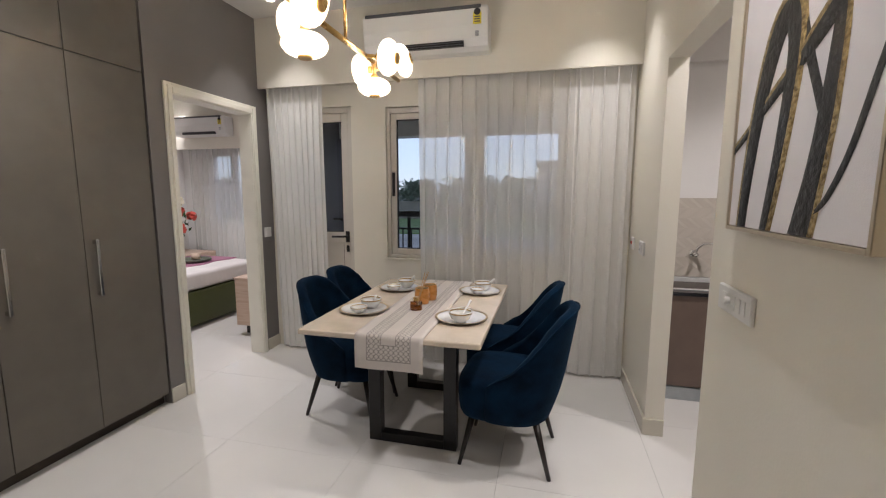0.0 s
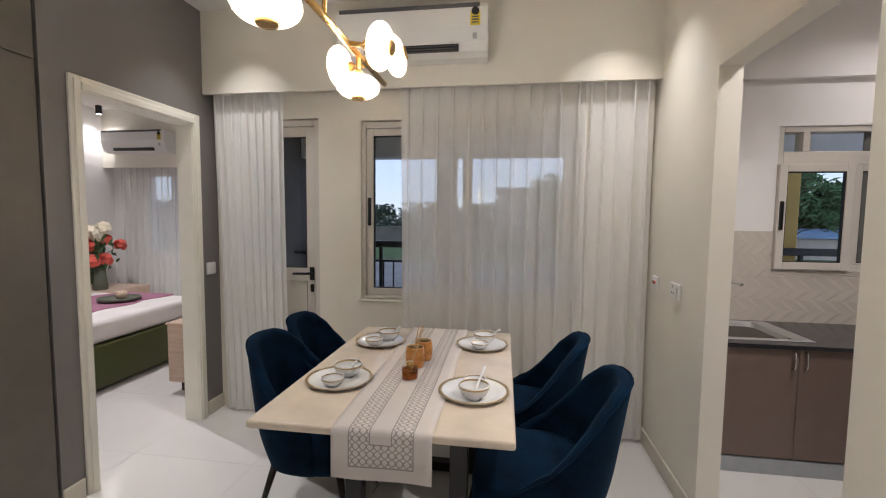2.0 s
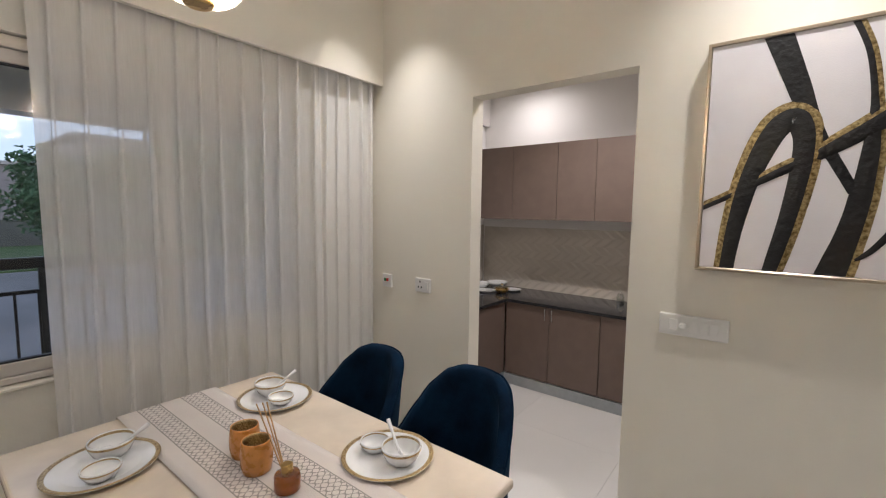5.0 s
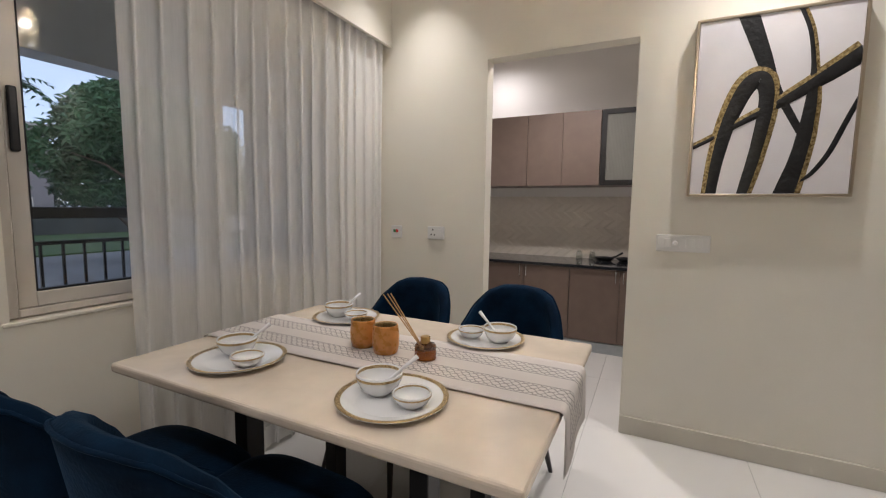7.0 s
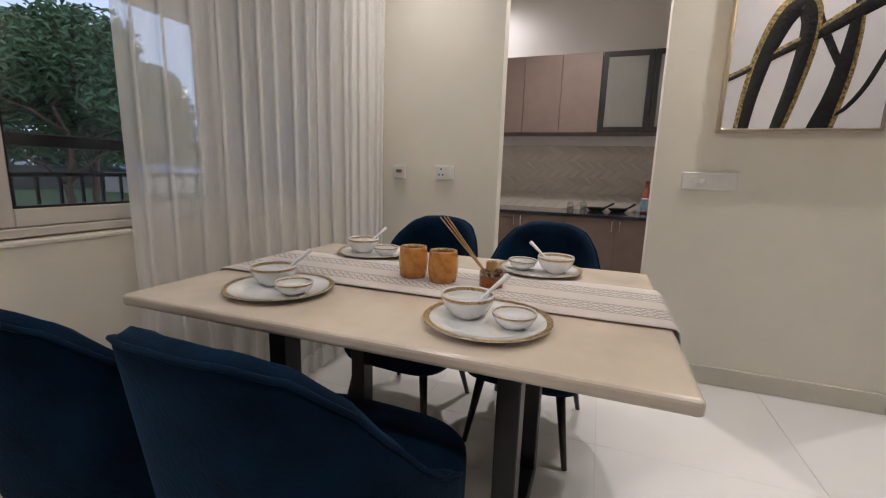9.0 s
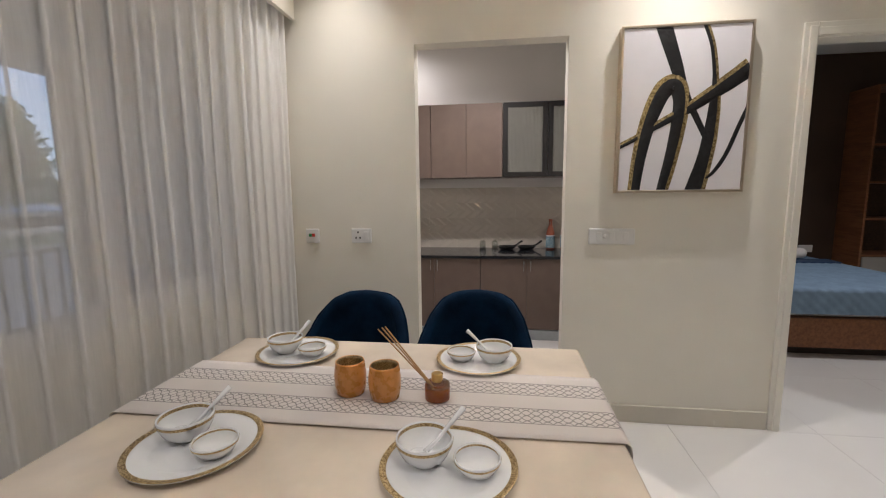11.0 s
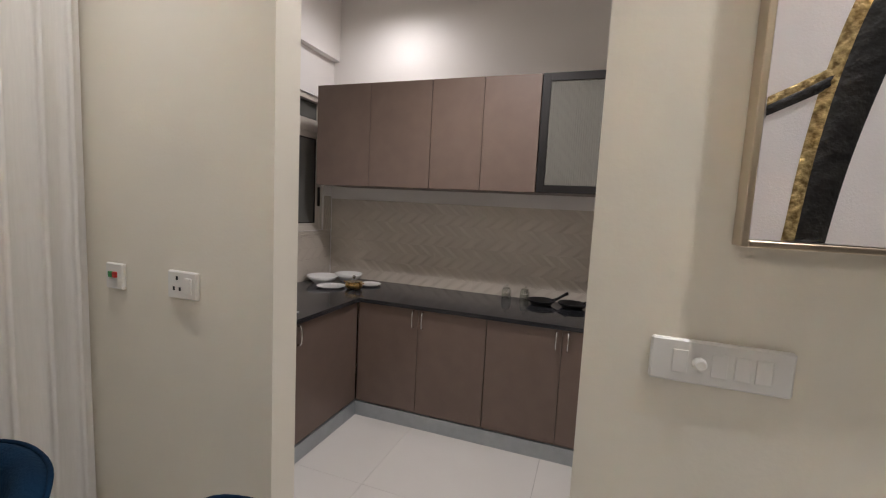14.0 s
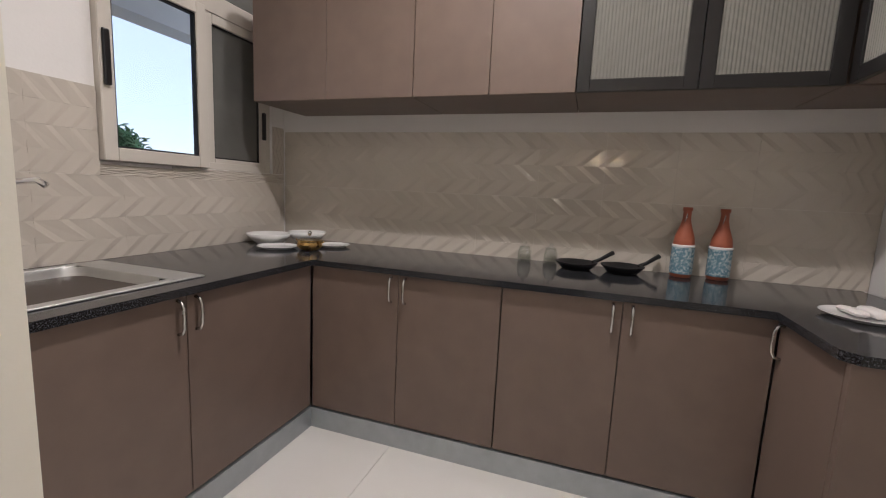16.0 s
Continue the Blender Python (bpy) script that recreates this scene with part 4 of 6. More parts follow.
# chairs
def build_chair():
    """Tub chair with its back towards +x, standing at the origin."""
    t = thing("dining_chair", 0, 0, 0, "navy blue velvet tub dining chair with dark tapered legs", "chair", "chairs round the dining table")
    nu, nv, th = 44, 14, 0.05
    A = radians(108)
    RIM = [(0, 0.886), (20, 0.88), (36, 0.857), (52, 0.797), (66, 0.708), (79, 0.625), (90, 0.557), (108, 0.488)]

    def rim(ang):
        d = abs(math.degrees(ang))
        for (a0, z0), (a1, z1) in zip(RIM, RIM[1:]):
            if d <= a1 + 1e-6:
                f = (d - a0) / (a1 - a0)
                f = f * f * (3 - 2 * f) * 0.3 + f * 0.7
                return z0 + (z1 - z0) * f
        return RIM[-1][1]

    def pt(ang, f, inner):
        top = rim(ang)
        z = 0.285 + (top - 0.285) * f
        r = (th if inner else 0.0)
        h = (z - 0.285) / 0.62
        bx, by = 0.262 - r, 0.282 - r
        if not inner:
            k = 0.88 + 0.12 * math.sin(min(1.0, f * 2.2) * math.pi / 2)
            bx, by = bx * k, by * k
        c, s = math.cos(ang), math.sin(ang)
        x = math.copysign(abs(c) ** 0.85, c) * bx
        y = math.copysign(abs(s) ** 0.85, s) * by
        y *= 1 - 0.10 * h * h
        x += 0.10 * h * max(0.0, math.cos(ang * 0.6)) + 0.0
        return Vector((x, y, z))
    bm = bmesh.new()
    out, inn = [], []
    for i in range(nu + 1):
        ang = -A + 2 * A * i / nu
        out.append([bm.verts.new(pt(ang, j / nv * 0.985, False)) for j in range(nv + 1)])
        inn.append([bm.verts.new(pt(ang, j / nv * 0.985, True)) for j in range(nv + 1)])
    crown = []
    for i in range(nu + 1):
        ang = -A + 2 * A * i / nu
        crown.append(bm.verts.new((pt(ang, 1.0, False) + pt(ang, 1.0, True)) / 2 + Vector((0, 0, 0.006))))
    for i in range(nu):
        for j in range(nv):
            bm.faces.new((out[i][j], out[i + 1][j], out[i + 1][j + 1], out[i][j + 1]))
            bm.faces.new((inn[i][j], inn[i][j + 1], inn[i + 1][j + 1], inn[i + 1][j]))
        bm.faces.new((out[i][nv], out[i + 1][nv], crown[i + 1], crown[i]))
        bm.faces.new((crown[i], crown[i + 1], inn[i + 1][nv], inn[i][nv]))
        bm.faces.new((out[i][0], inn[i][0], inn[i + 1][0], out[i + 1][0]))
    for i, s in ((0, 1), (nu, -1)):
        ring = out[i] + [crown[i]] + list(reversed(inn[i]))
        bm.faces.new(ring if s > 0 else list(reversed(ring)))
    bmesh.ops.recalc_face_normals(bm, faces=bm.faces)
    back = part("backrest", bm, VELVET, t, smooth=True)
    pipe = [pt(-A + 2 * A * i / 48, 0.99, False) for i in range(49)]
    part("piping", tube(pipe, 0.0048, 6), VELVET, back, "velvet piping along the rim", smooth=True)
    # seat cushion: rounded plan, domed top
    bm = bmesh.new()
    rings = []
    for r, z in ((0.0, 0.508), (0.5, 0.507), (0.8, 0.502), (0.93, 0.492), (0.99, 0.472), (1.0, 0.45), (0.995, 0.36), (0.97, 0.315), (0.93, 0.292), (0.86, 0.284), (0.0, 0.284)):
        ring = []
        for k in range(48):
            a = 2 * math.pi * k / 48
            cx, sx = math.cos(a), math.sin(a)
            e = 0.5
            px = math.copysign(abs(cx) ** e, cx) * 0.25 * max(r, 0.001)
            py = math.copysign(abs(sx) ** e, sx) * 0.262 * max(r, 0.001)
            if cx > 0:
                px *= 0.86
                py *= 1 - 0.2 * cx
            ring.append(bm.verts.new((px - 0.012, py, z)))
        rings.append(ring)
    for a, b in zip(rings, rings[1:]):
        for k in range(48):
            bm.faces.new((a[k], b[k], b[(k + 1) % 48], a[(k + 1) % 48]))
    bmesh.ops.remove_doubles(bm, verts=bm.verts, dist=0.0008)
    bmesh.ops.recalc_face_normals(bm, faces=bm.faces)
    part("seat", bm, VELVET, t, smooth=True)
    part("seat_base", lathe([(0.17, 0.272), (0.19, 0.276), (0.19, 0.285)], 0, 0, 0, 28), BLACKMETAL, t)
    for sx in (-1, 1):
        for sy in (-1, 1):
            topx, botx = (0.16, 0.24) if sx > 0 else (-0.17, -0.235)
            leg = part("leg", rod((botx, sy * 0.205, 0.0), (topx, sy * 0.16, 0.287), 0.0105, 0.019, 14), DARKLEG, t, smooth=True)
    return t


chair = build_chair()
spread(chair, [pose(0.25, 2.722, 0, 0, 0, -3), pose(0.193, 3.27, 0, 0, 0, -5), pose(-0.835, 2.985, 0, 0, 0, 178), pose(-0.865, 3.435, 0, 0, 0, 180)])


# place settings
def plate_set(x, y, big, small, spoon_to):
    z = TZ
    p = thing("dinner_plate", x, y, z, "white porcelain dinner plate with a gold patterned rim on the table", "plate", "plates on the dining table")
    part("plate_body", lathe([(0.085, 0.0), (0.088, 0.002), (0.135, 0.013), (0.147, 0.016), (0.147, 0.0185), (0.134, 0.0165), (0.098, 0.007), (0.092, 0.0055), (0.0, 0.0055)], x, y, z, 56), PORCELAIN, p, smooth=True)
    bm = bmesh.new()
    rr = ((0.1335, 0.0172), (0.1465, 0.0195), (0.1478, 0.0188))
    rings = [[bm.verts.new((x + r * math.cos(2 * math.pi * i / 64), y + r * math.sin(2 * math.pi * i / 64), z + h)) for i in range(64)] for r, h in rr]
    for a, b in zip(rings, rings[1:]):
        for i in range(64):
            bm.faces.new((a[i], a[(i + 1) % 64], b[(i + 1) % 64], b[i]))
    part("rim_band", bm, GOLDRIM, p, "gold patterned rim", smooth=True)
    for (dx, dy), R, H, nm in ((big, 0.063, 0.058, "soup_bowl"), (small, 0.05, 0.036, "dip_bowl")):
        bx, by, bz = x + dx, y + dy, z + 0.0062
        b = thing(nm, bx, by, bz, "white porcelain bowl with a gold rim standing on a plate", "bowl", "bowls on the dining table")
        part("bowl_body", lathe([(R * 0.5, 0.0), (R * 0.52, 0.004), (R * 0.8, H * 0.3), (R * 0.97, H * 0.7), (R, H), (R - 0.003, H), (R * 0.93, H * 0.7), (R * 0.74, H * 0.32), (R * 0.4, 0.008), (0.0, 0.007)], bx, by, bz, 40), PORCELAIN, b, smooth=True)
        bm = bmesh.new()
        rings = [[bm.verts.new((bx + r * math.cos(2 * math.pi * i / 40), by + r * math.sin(2 * math.pi * i / 40), bz + h)) for i in range(40)] for r, h in ((R * 0.985 + 0.0009, H * 0.80), (R * 0.998 + 0.0009, H * 0.92))]
        for i in range(40):
            bm.faces.new((rings[0][i], rings[0][(i + 1) % 40], rings[1][(i + 1) % 40], rings[1][i]))
        part("rim_band", bm, GOLDRIM, b, "gold rim band", smooth=True)
        bm = bmesh.new()
        rings = [[bm.verts.new((bx + r * math.cos(2 * math.pi * i / 40), by + r * math.sin(2 * math.pi * i / 40), bz + h)) for i in range(40)] for r, h in ((R * 0.935, H * 0.80), (R - 0.0044, H * 0.95))]
        for i in range(40):
            bm.faces.new((rings[1][i], rings[1][(i + 1) % 40], rings[0][(i + 1) % 40], rings[0][i]))
        part("inner_band", bm, GOLDRIM, b, "gold inner band", smooth=True)
    bx, by, bz = x + big[0], y + big[1], z + 0.018
    s = Vector((spoon_to[0], spoon_to[1], 0)).normalized()
    sp = thing("soup_spoon", bx, by, bz, "white porcelain spoon resting in a bowl", "spoon", "spoons in the bowls")
    c = Vector((bx, by, bz))
    bowl = lathe([(0.003, 0.0), (0.013, 0.001), (0.019, 0.008), (0.02, 0.013), (0.017, 0.013), (0.011, 0.005), (0.0, 0.004)], c.x - s.x * 0.015, c.y - s.y * 0.015, c.z, 20)
    part("spoon_bowl", bowl, PORCELAIN, sp, smooth=True)
    part("spoon_handle", tube([c + s * 0.0 + Vector((0, 0, 0.008)), c + s * 0.03 + Vector((0, 0, 0.024)), c + s * 0.065 + Vector((0, 0, 0.052)), c + s * 0.105 + Vector((0, 0, 0.082))], [0.006, 0.005, 0.005, 0.0075], 8), PORCELAIN, sp, smooth=True)


plate_set(-0.618, 2.71, (0.02, 0.055), (-0.005, -0.062), (0.75, -0.9))
plate_set(-0.608, 3.31, (0.035, 0.05), (-0.02, -0.065), (0.9, -0.7))
plate_set(-0.018, 2.675, (0.005, -0.055), (0.0, 0.06), (0.35, 0.9))
plate_set(-0.018, 3.345, (0.01, 0.055), (-0.01, -0.06), (0.9, -0.6))


def candle_cup(x, y):
    t = thing("candle_cup", x, y, TZ + 0.006, "amber frosted glass candle cup with a gilt inside", "cup", "amber candle cups")
    part("cup_body", lathe([(0.036, 0.0), (0.041, 0.004), (0.046, 0.03), (0.047, 0.06), (0.043, 0.094), (0.042, 0.1), (0.039, 0.1), (0.04, 0.09), (0.043, 0.055), (0.04, 0.03), (0.0, 0.028)], x, y, TZ + 0.006, 36), AMBER, t, smooth=True)
    part("gilt_lining", lathe([(0.0385, 0.031), (0.0425, 0.056), (0.0395, 0.09), (0.0385, 0.0995), (0.038, 0.0995), (0.039, 0.088), (0.042, 0.056), (0.038, 0.033), (0.0, 0.0325)], x, y, TZ + 0.006, 36), GOLDRIM, t, "gilt inner face", smooth=True)


candle_cup(-0.302, 3.04)
candle_cup(-0.322, 2.93)
DX, DY, DZ = -0.314, 2.778, TZ + 0.006
df = thing("reed_diffuser", DX, DY, DZ, "square-shouldered amber reed diffuser with gold neck on the runner", "diffuser")
bt = part("bottle", lathe([(0.033, 0.0), (0.036, 0.003), (0.036, 0.045), (0.033, 0.051), (0.015, 0.055), (0.013, 0.06)], DX, DY, DZ, 32), CLEAR, df, smooth=True)
part("oil", lathe([(0.032, 0.004), (0.0335, 0.006), (0.0335, 0.03), (0.0, 0.0305)], DX, DY, DZ, 32), AMBERLIQ, bt, "amber oil", smooth=True)
part("collar", lathe([(0.0155, 0.055), (0.0165, 0.058), (0.0165, 0.077), (0.013, 0.079), (0.006, 0.079)], DX, DY, DZ, 24), BRASS, df, "gold collar", smooth=False)
for ex, ey in ((0.022, 0.165), (0.006, 0.172), (0.032, 0.158)):
    part("reed", rod((DX, DY - 0.01, DZ + 0.01), (DX + ex, DY + ey, DZ + 0.20), 0.0022, seg=6), REED, df)

# painting
PX, PXF, PYA, PYB, PZA, PZB = XK0 - 0.002, 0.988, 1.333, 1.976, 1.352, 2.211
pt_ = thing("wall_painting", (PX + PXF) / 2, (PYA + PYB) / 2, PZA, "framed abstract painting of black and gold strokes on white", "painting")
fw = 0.012
part("frame_rail", boxes([(PXF, PX, PYA, PYA + fw, PZA, PZB), (PXF, PX, PYB - fw, PYB, PZA, PZB), (PXF, PX, PYA + fw, PYB - fw, PZA, PZA + fw), (PXF, PX, PYA + fw, PYB - fw, PZB - fw, PZB)], 0.0015), CHAMPAGNE, pt_, "champagne metal frame")
cv = part("canvas", box(PXF + 0.006, PX - 0.01, PYA + fw + 0.002, PYB - fw - 0.002, PZA + fw + 0.002, PZB - fw - 0.002), CANVAS, pt_, "white textured canvas")
IW, IH = PYB - PYA - 2 * fw - 0.006, PZB - PZA - 2 * fw - 0.006


def smooth_line(ctrl, n=14):
    out = []
    for i in range(len(ctrl) - 1):
        p0, p1, p2, p3 = ctrl[max(i - 1, 0)], ctrl[i], ctrl[i + 1], ctrl[min(i + 2, len(ctrl) - 1)]
        for k in range(n):
            s = k / n
            out.append(tuple(0.5 * (2 * p1[c] + (p2[c] - p0[c]) * s + (2 * p0[c] - 5 * p1[c] + 4 * p2[c] - p3[c]) * s * s + (3 * p1[c] - p0[c] - 3 * p2[c] + p3[c]) * s ** 3) for c in range(3)))
    out.append(tuple(ctrl[-1]))
    return out


def stroke(ctrl, height, material, shift=0.0, widen=0.0, name="brush_stroke"):
    """ctrl: across, down (0..1 of the canvas) and width; laid on the canvas as a thin ridge of paint."""
    pts = smooth_line(ctrl)
    bm = bmesh.new()
    rows = []
    for i, (u, v, w) in enumerate(pts):
        a, b = pts[max(i - 1, 0)], pts[min(i + 1, len(pts) - 1)]
        d = Vector(((b[0] - a[0]) * IW, (b[1] - a[1]) * IH)).normalized()
        nrm = Vector((-d.y, d.x))
        w2 = w * IW / 2 * (1 + 0.05 * noise.noise((u * 9, v * 9, 3))) + widen
        c = Vector((u * IW, v * IH)) + nrm * (shift * IW)
        row = []
        for k, hgt in ((-1, 0.0), (-0.6, 1.0), (0, 0.8), (0.6, 1.0), (1, 0.0)):
            p = c + nrm * w2 * k
            p.x, p.y = min(max(p.x, 0), IW), min(max(p.y, 0), IH)
            row.append(bm.verts.new((PXF + 0.006 - 0.0006 - height * hgt, PYB - fw - 0.003 - p.x, PZB - fw - 0.003 - p.y)))
        rows.append(row)
    for a, b in zip(rows, rows[1:]):
        for k in range(4):
            bm.faces.new((a[k], a[k + 1], b[k + 1], b[k]))
    bmesh.ops.recalc_face_normals(bm, faces=bm.faces)
    part(name, bm, material, cv, smooth=True)


S_DIAG = [(0.31, -0.02, 0.13), (0.415, 0.2, 0.11), (0.51, 0.4, 0.075), (0.60, 0.53, 0.055), (0.69, 0.66, 0.05)]
S_ARCH = [(0.135, 1.02, 0.085), (0.168, 0.8, 0.1), (0.228, 0.58, 0.12), (0.325, 0.395, 0.14), (0.42, 0.345, 0.14), (0.472, 0.42, 0.12), (0.468, 0.57, 0.11), (0.42, 0.8, 0.095), (0.355, 1.02, 0.08)]
S_CROSS = [(-0.02, 0.73, 0.03), (0.15, 0.665, 0.035), (0.33, 0.585, 0.05), (0.52, 0.51, 0.07), (0.75, 0.4, 0.1), (1.02, 0.26, 0.14)]
S_RIGHT = [(0.63, -0.02, 0.03), (0.70, 0.12, 0.03), (0.737, 0.3, 0.035), (0.745, 0.47, 0.075), (0.725, 0.66, 0.1), (0.69, 0.82, 0.115), (0.625, 1.02, 0.15)]
S_FAR = [(1.02, 0.48, 0.03), (0.95, 0.62, 0.035), (0.87, 0.78, 0.035), (0.78, 0.89, 0.03), (0.70, 0.94, 0.015)]
stroke(S_DIAG, 0.0010, BLACKPAINT)
stroke(S_RIGHT, 0.0012, GOLDPAINT, -0.016, 0.001, "gold_stroke")
stroke(S_RIGHT, 0.0020, BLACKPAINT)
stroke(S_FAR, 0.0012, BLACKPAINT)
stroke(S_CROSS, 0.0024, GOLDPAINT, -0.016, 0.001, "gold_stroke")
stroke(S_CROSS, 0.0031, BLACKPAINT)
stroke(S_ARCH, 0.0034, GOLDPAINT, -0.016, 0.001, "gold_stroke")
stroke(S_ARCH, 0.0042, BLACKPAINT)


# sockets and switches
def wall_plate(name, axis, face, out, c, z, w, h, label, kind_):
    """Plate on a wall: axis 'x' means the wall's face is x = face and the plate spans y."""
    t = thing(name, face if axis == 'x' else c, c if axis == 'x' else face, z, label, kind_)

    def b(a0, a1, z0, z1, d0, d1, bev=0.0):
        if axis == 'x':
            d0, d1 = d0 * 1.35, d1 * 1.35
            return box(face + out * d0, face + out * d1, c + a0, c + a1, z + z0, z + z1, bev)
        d0, d1 = d0 * 1.35, d1 * 1.35
        return box(c + a0, c + a1, face + out * d0, face + out * d1, z + z0, z + z1, bev)
    part("plate", b(-w / 2, w / 2, -h / 2, h / 2, 0, 0.011, 0.004), WHITEPLASTIC, t)
    return t, b


t, b = wall_plate("wall_socket", 'x', XK0, -1, 3.437, 1.108, 0.125, 0.088, "white three-pin wall socket with a switch", "socket")
part("rocker", b(-0.045, -0.018, -0.026, 0.026, 0.011, 0.016, 0.002), WHITEPLASTIC, t)
for dy, dz in ((0.02, 0.022), (0.033, -0.012), (0.008, -0.012)):
    part("pin_hole", b(dy - 0.004, dy + 0.004, dz - 0.006, dz + 0.006, 0.0108, 0.0118), BLACKPLASTIC, t)
t, b = wall_plate("alarm_plate", 'x', XK0, -1, 3.75, 1.106, 0.085, 0.088, "white wall plate with green and red buttons", "switch")
part("button", b(0.002, 0.02, -0.004, 0.016, 0.011, 0.017, 0.002), mat("green_plastic", (0.03, 0.2, 0.06), 0.4), t, "green button")
part("button", b(-0.018, 0.0, -0.004, 0.016, 0.011, 0.017, 0.002), mat("red_plastic", (0.55, 0.04, 0.03), 0.4), t, "red button")
t, b = wall_plate("switch_plate", 'x', XK0, -1, 1.975, 1.108, 0.25, 0.09, "long white wall plate with switches and a dimmer knob", "switch")
for a in (0.07, 0.0, -0.04, -0.075):
    part("rocker", b(a - 0.014, a + 0.014, -0.024, 0.024, 0.011, 0.0128, 0.001), WHITEPLASTIC, t)
part("dimmer_knob", lathe([(0.013, 0), (0.012, 0.014), (0.009, 0.016)], XK0 - 0.0149, 1.975 + 0.035, 1.108, 20, Matrix.Rotation(radians(-90), 3, 'Y')), WHITEPLASTIC, t, smooth=False)
t, b = wall_plate("switch_plate", 'x', XL, 1, 3.83, 1.106, 0.09, 0.088, "white wall switch plate on the grey wall", "switch")
part("rocker", b(-0.03, 0.03, -0.024, 0.024, 0.011, 0.0128, 0.001), WHITEPLASTIC, t)

# ---- kitchen ----
CT0, CT1 = 0.762, 0.787
FX, FY, FY3 = 2.42, 3.63, 1.893     # front faces of the three runs


def pull(t, p0, p1, out):
    """A bow handle between two points, standing off along out."""
    a, b, o = Vector(p0), Vector(p1), Vector(out)
    pts = [a, a + o * 0.018 + (b - a) * 0.04, a + o * 0.026 + (b - a) * 0.2, a + o * 0.028 + (b - a) * 0.5, a + o * 0.026 + (b - a) * 0.8, b + o * 0.018 - (b - a) * 0.04, b]
    return part("handle", tube(pts, 0.0052, 8), STEEL, t, "bowed steel handle", smooth=True)


def base_unit(face_axis, face, sgn, edges, back, label, handles=True):
    """A floor cupboard: edges are the places of the doors' seams along the run; sgn points out of the front."""
    lo, hi = min(edges), max(edges)
    if face_axis == 'x':
        t = thing("base_cabinet", (face + back) / 2, (lo + hi) / 2, 0, label, "cabinet", "kitchen base cabinets")
        part("body", box(min(face - sgn * 0.019, back), max(face - sgn * 0.019, back), lo + 0.001, hi - 0.001, 0.095, CT0 - 0.001), CARCASS, t)
    else:
        t = thing("base_cabinet", (lo + hi) / 2, (face + back) / 2, 0, label, "cabinet", "kitchen base cabinets")
        part("body", box(lo + 0.001, hi - 0.001, min(face - sgn * 0.019, back), max(face - sgn * 0.019, back), 0.095, CT0 - 0.001), CARCASS, t)
    es = sorted(edges)
    for i, (a, b) in enumerate(zip(es, es[1:])):
        a, b = a + 0.0015, b - 0.0015
        if face_axis == 'x':
            d = part("door", box(face - sgn * 0.018, face, a, b, 0.1, CT0 - 0.004, 0.0012), LAMINATE, t)
        else:
            d = part("door", box(a, b, face - sgn * 0.018, face, 0.1, CT0 - 0.004, 0.0012), LAMINATE, t)
        hx = b - 0.03 if i % 2 == 0 else a + 0.03
        if handles:
            if face_axis == 'x':
                pull(d, (face, hx, 0.748), (face, hx, 0.642), (sgn, 0, 0))
            else:
                pull(d, (hx, face, 0.748), (hx, face, 0.642), (0, sgn, 0))
    return t


base_unit('x', FX, -1, [3.624, 3.205, 2.776], XB - 0.02, "brown laminate base cabinet with two doors")
base_unit('x', FX, -1, [2.774, 2.35, 1.896], XB - 0.02, "brown laminate base cabinet with two doors under the pans")
base_unit('y', FY, -1, [2.416, 1.80, 1.16], YK - 0.02, "brown laminate sink cabinet under the window")
base_unit('y', FY3, 1, [2.06, 2.417], 1.42, "brown laminate corner base cabinet with a single door")
solid("end_panel", box(2.038, 2.058, 1.42, FY3, 0.095, CT0 - 0.001, 0.001), LAMINATE, "brown laminate end panel of the counter", "panel")
solid("plinth", boxes([(FX - 0.006, FX + 0.01, FY3 - 0.005, FY - 0.006, 0, 0.092), (XK1 + 0.01, FX + 0.01, FY - 0.006, FY + 0.01, 0, 0.092),
                       (2.045, FX - 0.006, FY3 - 0.018, FY3 - 0.005, 0, 0.092), (2.045, 2.058, 1.42, FY3 - 0.018, 0, 0.092)]), PLINTH, "brushed aluminium plinth under the base cabinets", "plinth", kind="structure")

# worktop with a sink cut-out
SX0, SX1, SY0, SY1 = 1.30, 1.826, 3.734, 4.165
wt = thing("worktop", 2.0, 3.9, CT0, "polished black speckled granite worktop round the kitchen", "worktop")
for r in ((FX - 0.02, XB - 0.002, 1.42, YK - 0.002), (SX1, FX - 0.02, FY - 0.02, YK - 0.002), (XK1 + 0.002, SX0, FY - 0.02, YK - 0.002),
          (SX0, SX1, FY - 0.02, SY0), (SX0, SX1, SY1, YK - 0.002), (2.06, FX - 0.02, 1.42, FY3 + 0.018)):
    part("slab", box(*r, CT0, CT1), GRANITE, wt)
bm = bmesh.new()
tri = [(2.06, FY3 + 0.018), (2.028, FY3 - 0.01), (2.018, 1.42), (2.06, 1.42)]
lo_ = [bm.verts.new((x, y, CT0)) for x, y in tri]
hi_ = [bm.verts.new((x, y, CT1)) for x, y in tri]
bm.faces.new(hi_), bm.faces.new(list(reversed(lo_)))
for i in range(4):
    bm.faces.new((lo_[i], lo_[(i + 1) % 4], hi_[(i + 1) % 4], hi_[i]))
bmesh.ops.recalc_face_normals(bm, faces=bm.faces)
part("slab", bm, GRANITE, wt)

